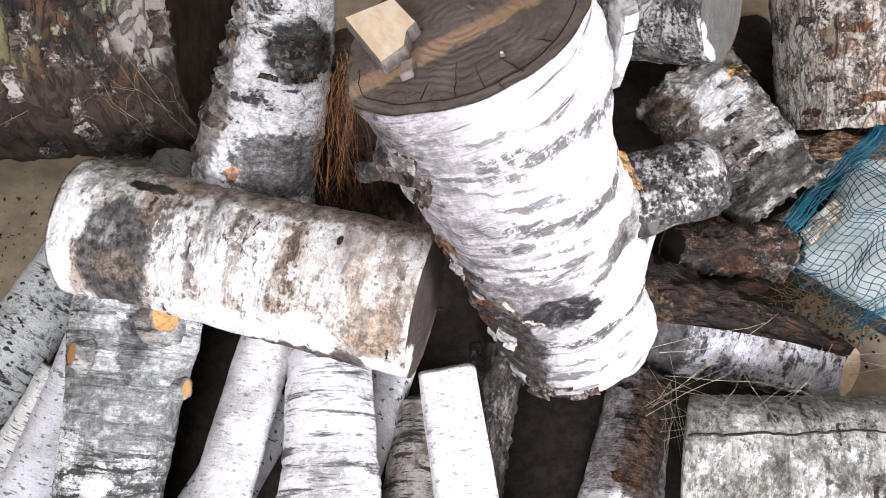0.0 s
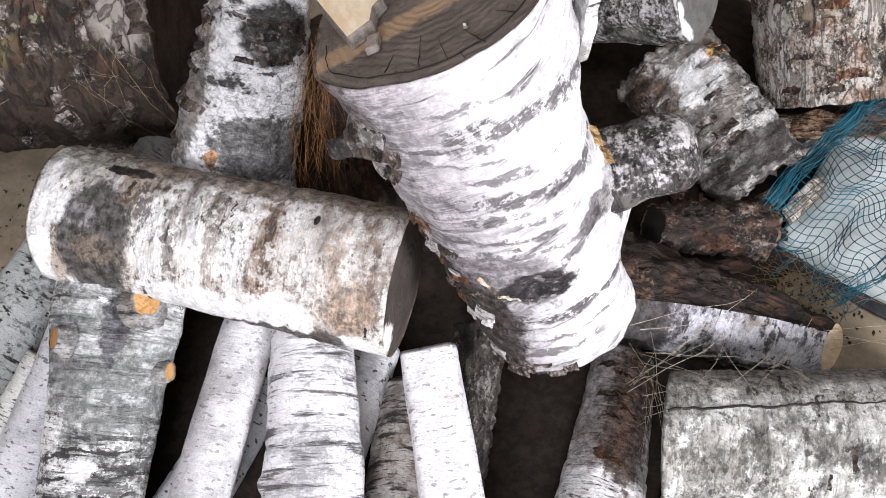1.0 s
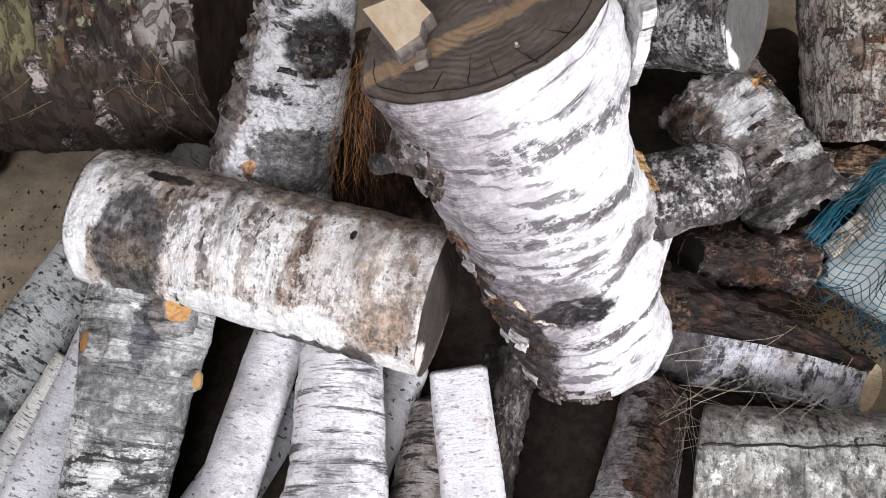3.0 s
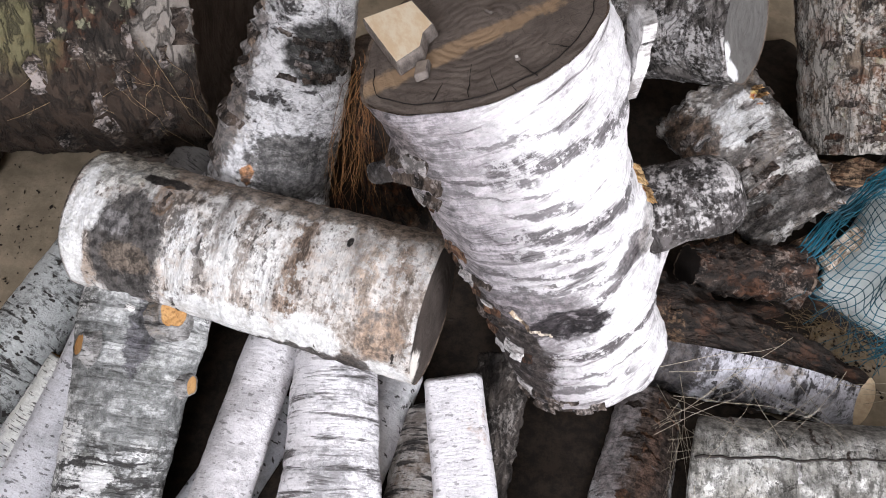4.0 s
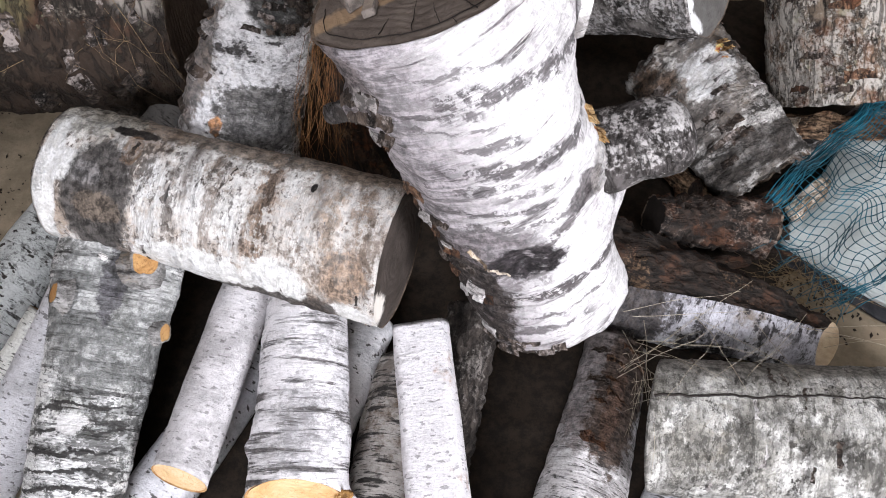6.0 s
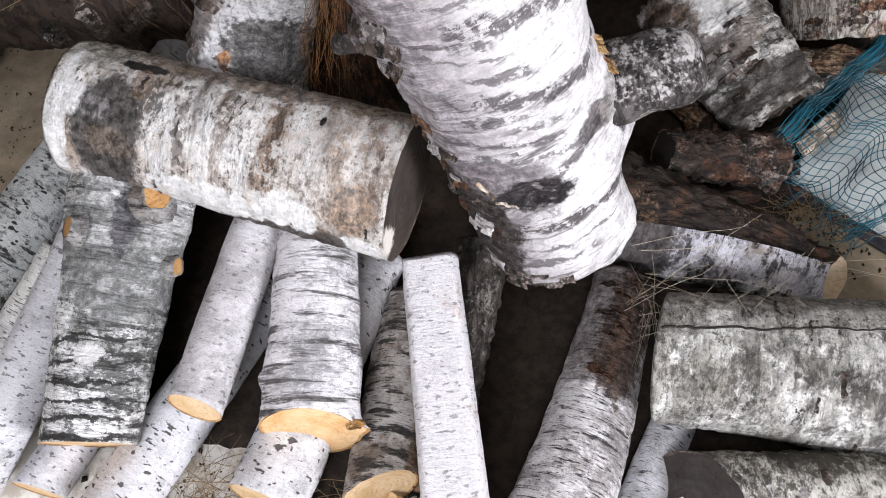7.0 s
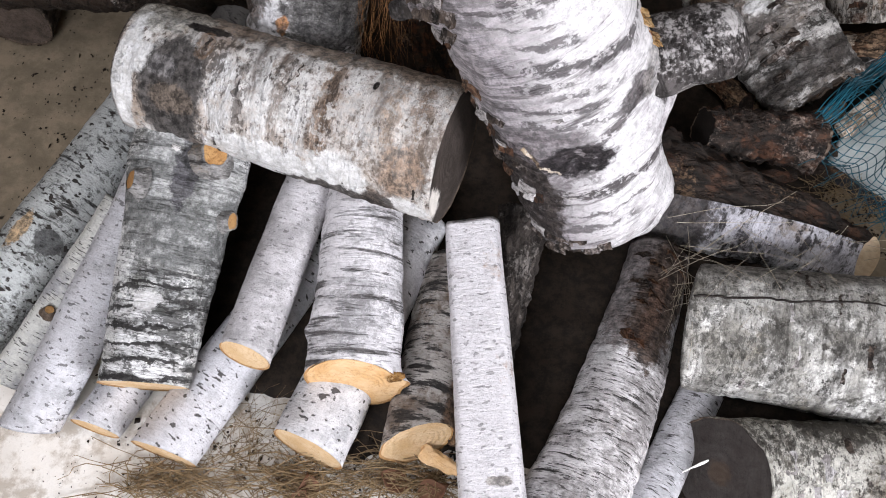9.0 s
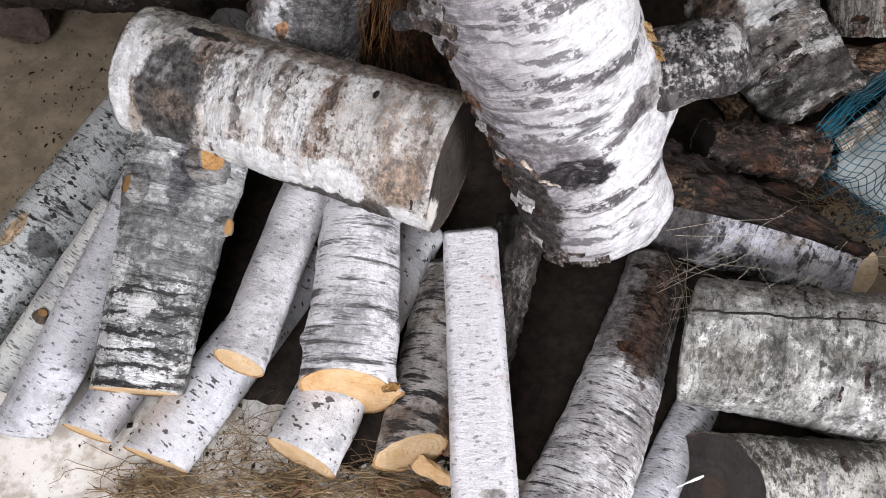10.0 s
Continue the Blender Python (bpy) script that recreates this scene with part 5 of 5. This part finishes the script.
# ---- fibres, dry grass, litter ----
def strands(name, label, material, roots, seed, category="plant", curl=1.0):
    """Many thin stalks. roots: (start, end, spread of both, sag, thickness, count)."""
    rng = random.Random(seed)
    bm = bmesh.new()
    for a, b, sa, sb, sag, thick, count in roots:
        for _ in range(count):
            p = Vector(a) + Vector([rng.gauss(0, s) for s in sa])
            q = Vector(b) + Vector([rng.gauss(0, s) for s in sb])
            kink = Vector([rng.gauss(0, 0.3 * curl) for _ in range(3)]) * (q - p).length
            pts = []
            for i in range(7):
                s = i / 6
                w = (q - p).length * 0.12 * curl * (1 - abs(2 * s - 1) ** 3)
                wave = Vector([noise.noise((s * 3.0 + k * 7.7, p.x * 900, p.y * 900)) for k in range(3)]) * w
                pts.append(p.lerp(q, s) + kink * (s * (1 - s)) + wave + Vector((0, 0, sag * 4 * s * (1 - s))))
            tube(bm, pts, thick * rng.uniform(0.7, 1.3), thick * 0.5, 3)
    ob = mesh_object(name, bm, material)
    return tagged(ob, label, category, kind="stuff")


STRAW = plain_rough("dry_straw", 161.0, (0.56, 0.50, 0.40), (0.38, 0.32, 0.23), 60.0)
RUST_FIBRE = plain_rough("rust_fibre", 162.0, (0.32, 0.16, 0.065), (0.18, 0.085, 0.035), 60.0)
HAY = plain_rough("brown_hay", 163.0, (0.30, 0.215, 0.12), (0.17, 0.115, 0.062), 60.0)
# Near black: the deep shade between the logs is put into this colour
SHADE_LITTER = plain_rough("shade_dark_litter", 164.0, (0.010, 0.007, 0.005), (0.026, 0.018, 0.012), 60.0)

strands("bark_fibre", "rusty brown hanging bark fibres beside the upright log", RUST_FIBRE,
        [((-0.165, 0.890, 0.47), (-0.190, 0.812, 0.315), (0.007, 0.008, 0.03), (0.013, 0.006, 0.03), 0.0, 0.0003, 26),
         ((-0.175, 0.900, 0.40), (-0.165, 0.818, 0.30), (0.008, 0.01, 0.03), (0.014, 0.006, 0.012), 0.005, 0.00028, 16)], 1, curl=0.9)
strands("lichen", "pale curly lichen on the edge of the butt", plain_rough("pale_lichen", 165.0, (0.62, 0.6, 0.54), (0.4, 0.38, 0.33), 90.0),
        [((-0.128, 0.850, 0.640), (-0.122, 0.847, 0.646), (0.010, 0.008, 0.004), (0.012, 0.010, 0.006), 0.006, 0.0013, 34)], 7, curl=2.0)
strands("dry_grass", "pale dry grass stalks over the stacked logs", STRAW,
        [((0.235, 0.688, 0.162), (0.43, 0.715, 0.135), (0.004, 0.004, 0.004), (0.03, 0.02, 0.012), 0.012, 0.00045, 2),
         ((0.250, 0.640, 0.125), (0.33, 0.62, 0.19), (0.02, 0.03, 0.015), (0.05, 0.05, 0.012), 0.01, 0.00036, 13),
         ((0.262, 0.600, 0.12), (0.245, 0.555, 0.15), (0.012, 0.03, 0.015), (0.02, 0.03, 0.02), 0.004, 0.00036, 13),
         ((0.40, 0.70, 0.15), (0.36, 0.53, 0.20), (0.07, 0.01, 0.01), (0.08, 0.03, 0.008), 0.015, 0.00036, 7),
         ((0.52, 0.72, 0.10), (0.66, 0.66, 0.14), (0.03, 0.01, 0.01), (0.03, 0.04, 0.01), 0.01, 0.00036, 4)], 2, curl=0.3)
strands("hay", "brown hay and stalks around the sawn ends on the floor", HAY,
        [((-0.42, 0.275, 0.004), (-0.40, 0.285, 0.008), (0.05, 0.02, 0.003), (0.06, 0.025, 0.004), 0.006, 0.0009, 170),
         ((-0.24, 0.295, 0.005), (-0.22, 0.305, 0.01), (0.05, 0.02, 0.003), (0.06, 0.025, 0.006), 0.008, 0.0009, 180),
         ((-0.10, 0.320, 0.006), (-0.09, 0.335, 0.01), (0.05, 0.02, 0.003), (0.06, 0.025, 0.006), 0.008, 0.0009, 180),
         ((0.53, 0.85, 0.006), (0.55, 0.86, 0.014), (0.05, 0.04, 0.003), (0.06, 0.05, 0.006), 0.006, 0.0005, 110),
         ((-0.33, 0.35, 0.004), (-0.31, 0.37, 0.006), (0.03, 0.03, 0.002), (0.04, 0.04, 0.004), 0.004, 0.0005, 80)], 3)
strands("rootlets", "thin roots and stalks hanging on the fat old log", HAY,
        [((-0.45, 0.925, 0.40), (-0.42, 0.90, 0.33), (0.05, 0.01, 0.03), (0.06, 0.012, 0.03), 0.0, 0.0003, 12),
         ((-0.62, 0.915, 0.33), (-0.66, 0.905, 0.27), (0.10, 0.012, 0.03), (0.12, 0.015, 0.03), 0.0, 0.0003, 12)], 4)


def crumbs(name, label, material, areas, seed, category="litter"):
    """Loose bark crumbs and flakes on the floor."""
    rng = random.Random(seed)
    bm = bmesh.new()
    for (x, y), (sx, sy), (lo, hi), count in areas:
        for _ in range(count):
            c = Vector((rng.gauss(x, sx), rng.gauss(y, sy), 0.0))
            size = rng.uniform(lo, hi)
            a = rng.uniform(0, 6.28)
            u = Vector((math.cos(a), math.sin(a), rng.uniform(-0.4, 0.4))) * size
            v = Vector((-math.sin(a), math.cos(a), rng.uniform(-0.4, 0.4))) * size * rng.uniform(0.3, 0.8)
            up = Vector((0, 0, size * rng.uniform(0.15, 0.5)))
            base = c + Vector((0, 0, 0.001))
            q = [bm.verts.new(base + k * rng.uniform(0.7, 1.2)) for k in (u, v, -u, -v)]
            t = bm.verts.new(base + up + u * rng.uniform(-0.3, 0.3))
            for i in range(4):
                bm.faces.new((q[i], q[(i + 1) % 4], t))
    ob = mesh_object(name, bm, material, smooth=False)
    return tagged(ob, label, category, kind="stuff")


# Bark crumbs in the gap-shade colour, thickest where the gaps should be dark
crumbs("bark_crumbs", "bark crumbs on the floor, darkened like the shade between the logs", SHADE_LITTER,
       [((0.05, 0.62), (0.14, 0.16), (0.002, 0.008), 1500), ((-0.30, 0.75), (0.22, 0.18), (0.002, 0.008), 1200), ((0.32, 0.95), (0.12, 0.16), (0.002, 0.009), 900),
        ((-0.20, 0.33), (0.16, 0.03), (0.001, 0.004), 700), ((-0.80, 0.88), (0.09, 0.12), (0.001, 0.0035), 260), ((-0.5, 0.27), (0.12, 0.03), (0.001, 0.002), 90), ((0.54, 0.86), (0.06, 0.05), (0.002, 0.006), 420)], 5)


def gap_shade_mat():
    """A thin ragged near-black sheet that stands in for the shade under the middle of the pile."""
    bm = bmesh.new()
    n, verts = 110, {}

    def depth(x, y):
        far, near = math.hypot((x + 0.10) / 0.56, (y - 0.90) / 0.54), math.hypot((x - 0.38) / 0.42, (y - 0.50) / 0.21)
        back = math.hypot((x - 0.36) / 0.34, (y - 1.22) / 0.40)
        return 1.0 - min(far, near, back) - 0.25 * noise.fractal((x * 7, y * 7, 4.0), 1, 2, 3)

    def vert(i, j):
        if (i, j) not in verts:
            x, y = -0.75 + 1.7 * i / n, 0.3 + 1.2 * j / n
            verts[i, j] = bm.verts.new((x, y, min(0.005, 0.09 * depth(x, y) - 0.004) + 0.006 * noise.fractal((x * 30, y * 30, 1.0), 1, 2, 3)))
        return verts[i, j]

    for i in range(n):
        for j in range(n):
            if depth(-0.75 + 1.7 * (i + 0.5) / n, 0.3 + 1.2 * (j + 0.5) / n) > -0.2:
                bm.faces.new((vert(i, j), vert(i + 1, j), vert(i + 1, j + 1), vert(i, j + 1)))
    ob = mesh_object("gap_shade_sheet", bm, SHADE_LITTER)
    return tagged(ob, "thin near-black sheet under the logs that stands in for shade", "litter", kind="stuff")


# Sheet added to paint the dark gaps between and under the logs
gap_shade_mat()

LEAF = plain_rough("dead_leaf", 171.0, (0.17, 0.085, 0.05), (0.10, 0.05, 0.03), 80.0)


def dead_leaf(place, size, turn, tip, seed):
    bm = bmesh.new()
    rows, n = [], 10
    for i in range(n + 1):
        s = i / n
        w = 0.42 * size * math.sin(math.pi * s) ** 0.7 * (1 - 0.3 * s)
        row = []
        for j in range(5):
            v = j / 2 - 1
            row.append(bm.verts.new((w * v * (1 + 0.15 * noise.noise((s * 5, v, seed))), (s - 0.5) * size, 0.28 * size * abs(v) ** 1.5 * (0.4 + s) + 0.1 * size * noise.noise((s * 3, v * 2, seed)))))
        rows.append(row)
    for a, b in zip(rows, rows[1:]):
        for j in range(4):
            bm.faces.new((a[j], a[j + 1], b[j + 1], b[j]))
    bmesh.ops.remove_doubles(bm, verts=bm.verts, dist=1e-5)
    ob = mesh_object("dead_leaf", bm, LEAF)
    sol = ob.modifiers.new("thickness", "SOLIDIFY")
    sol.thickness = 0.0006
    ob.matrix_world = pose(*place, tip, tip * 0.6, turn)
    return tagged(ob, "curled brown dead leaf on the floor", "leaf", "dead leaves")


dead_leaf((-0.226, 0.298, 0.012), 0.042, 20, 35, 1)
dead_leaf((-0.050, 0.315, 0.014), 0.050, -60, 30, 2)
dead_leaf((-0.108, 0.318, 0.012), 0.042, 70, 12, 3)
dead_leaf((0.205, 0.356, 0.02), 0.045, -15, 40, 4)
dead_leaf((-0.232, 0.282, 0.012), 0.030, -30, 20, 5)


# ---- sack and net ----
def sack():
    """A slack flat sack with rounded edges, on a sheet of black plastic."""
    top = new("plastic_sack")
    top.matrix_world = pose(0.508, 0.918, 0.001, 0, 0, -34)
    tagged(top, "slack grey plastic sack under a blue-green net", "sack")
    lx, ly, n = 0.36, 0.27, 40
    bm = bmesh.new()
    bmesh.ops.create_cube(bm, size=1.0)
    bmesh.ops.subdivide_edges(bm, edges=list(bm.edges), cuts=n, use_grid_fill=True)
    for v in bm.verts:
        c = v.co * 2
        round_x, round_y = (1 - abs(c.z) ** 8 * 0.05), (1 - abs(c.z) ** 6 * 0.06)
        x, y = c.x * round_x * (1 - 0.05 * abs(c.y) ** 6), c.y * round_y * (1 - 0.05 * abs(c.x) ** 6)
        edge = 1 - 0.22 * max(abs(c.x), abs(c.y)) ** 10
        high = (0.046 + 0.030 * (c.y + 1) / 2 + 0.010 * noise.fractal((x * 2.2, y * 2.2, 3.0), 1, 2, 3)) * edge
        dent = 0.004 * noise.noise((c.x * 6, c.y * 9, c.z * 4))
        v.co = Vector(((x + 1) / 2 * lx, (y + 1) / 2 * ly + dent, 0.004 + (c.z + 1) / 2 * high))
    g = Graph("grey_plastic_sack", 0.7, 181.0)
    a, b = g.noise(14.0, 5.0, 0.6), g.noise(150.0, 5.0, 0.75, shift=1.0)
    dirt = g.noise(30.0, 6.0, 0.75, shift=2.0)
    col = g.mix(g.span(a, 0.3, 0.7), (0.30, 0.33, 0.32), (0.42, 0.45, 0.435))
    col = g.mix(g.span(dirt, 0.55, 0.75, 0.0, 0.45), col, (0.20, 0.19, 0.16))
    col = g.mix(g.span(b, 0.5, 0.75, 0.0, 0.3), col, (0.22, 0.23, 0.22))
    part("bag", bm, g.finish(col, g.math("ADD", a, g.math("MULTIPLY", b, 0.3)), 0.5, 0.004), top)
    bm = bmesh.new()
    m = 44
    rows = []
    for i in range(m + 1):
        row = []
        for j in range(9):
            x, y = -0.012 + (lx + 0.02) * i / m, -0.020 + 0.05 * j / 8
            row.append(bm.verts.new((x, y + 0.004 * noise.noise((x * 30, 1, 1)), 0.004 + 0.014 * j / 8 * (1 + 0.5 * noise.noise((x * 25, y * 25, 2))))))
        rows.append(row)
    for p, q in zip(rows, rows[1:]):
        for j in range(8):
            bm.faces.new((p[j], q[j], q[j + 1], p[j + 1]))
    sheet = part("lining", bm, plain_rough("black_plastic", 182.0, (0.010, 0.010, 0.012), (0.025, 0.025, 0.028), 60.0, 0.45), top, "black plastic lining")
    sheet.modifiers.new("thickness", "SOLIDIFY").thickness = 0.0012
    return top


sack()


def net():
    """A garden net draped over the sack: two families of thin cords and a gathered hem."""
    A, B, C, D = Vector((0.462, 0.925, 0.080)), Vector((0.675, 1.140, 0.150)), Vector((0.800, 0.880, 0.165)), Vector((0.585, 0.800, 0.014))

    def at(u, v):
        p = (A * (1 - u) + B * u) * (1 - v) + (D * (1 - u) + C * u) * v
        bulge = 0.052 * math.exp(-(((p.x - 0.665) / 0.13) ** 2) - ((p.y - 0.91) / 0.12) ** 2)
        p.z += bulge + 0.012 * noise.noise((u * 4, v * 4, 1.0)) + 0.005 * noise.noise((u * 11, v * 9, 3.0))
        p.x += 0.026 * noise.noise((u * 5, v * 5, 7.0))
        p.y += 0.026 * noise.noise((u * 5, v * 5, 11.0))
        p.z = max(p.z, 0.006)
        return p

    m = plain_rough("net_cord", 191.0, (0.010, 0.045, 0.062), (0.012, 0.115, 0.165), 14.0, 0.5)
    top = new("garden_net")
    tagged(top, "blue-green plastic garden net draped over the sack", "net")

    def cord(name, pts, r):
        bm = bmesh.new()
        tube(bm, pts, r, r, 3)
        part(name, bm, m, top)

    nu, nv = 30, 22
    for i in range(nu + 1):
        cord("cord", [at(i / nu, (j / 40) ** 1.15) for j in range(41)], 0.00085)
    for i in range(nv + 1):
        cord("cord", [at(j / 50, (i / nv) ** 1.35) for j in range(51)], 0.00085)
    rng = random.Random(4)
    for v0, count in ((0.0, 24), (1.0, 8)):
        for _ in range(count):
            o = Vector([rng.gauss(0, 0.008) for _ in range(3)])
            w = rng.uniform(0, 9)
            cord("hem_cord", [at(j / 40, v0) + o + Vector((0.008 * noise.noise((j * 0.2, w, 0)), 0.008 * noise.noise((j * 0.2, w, 3)), abs(0.008 * noise.noise((j * 0.2, w, 6))))) for j in range(41)], 0.0009)
    for _ in range(48):
        u = rng.uniform(0.0, 0.5)
        p = at(u, 1.0) if rng.random() < 0.6 else at(0.0, rng.uniform(0.2, 1))
        q = p + Vector((rng.gauss(-0.02, 0.02), rng.gauss(-0.02, 0.015), rng.uniform(-0.004, 0.012)))
        q.z = max(q.z, 0.004)
        cord("loose_thread", [p, p.lerp(q, 0.5) + Vector((0, 0, 0.004)), q], 0.0006)
    return top


net()
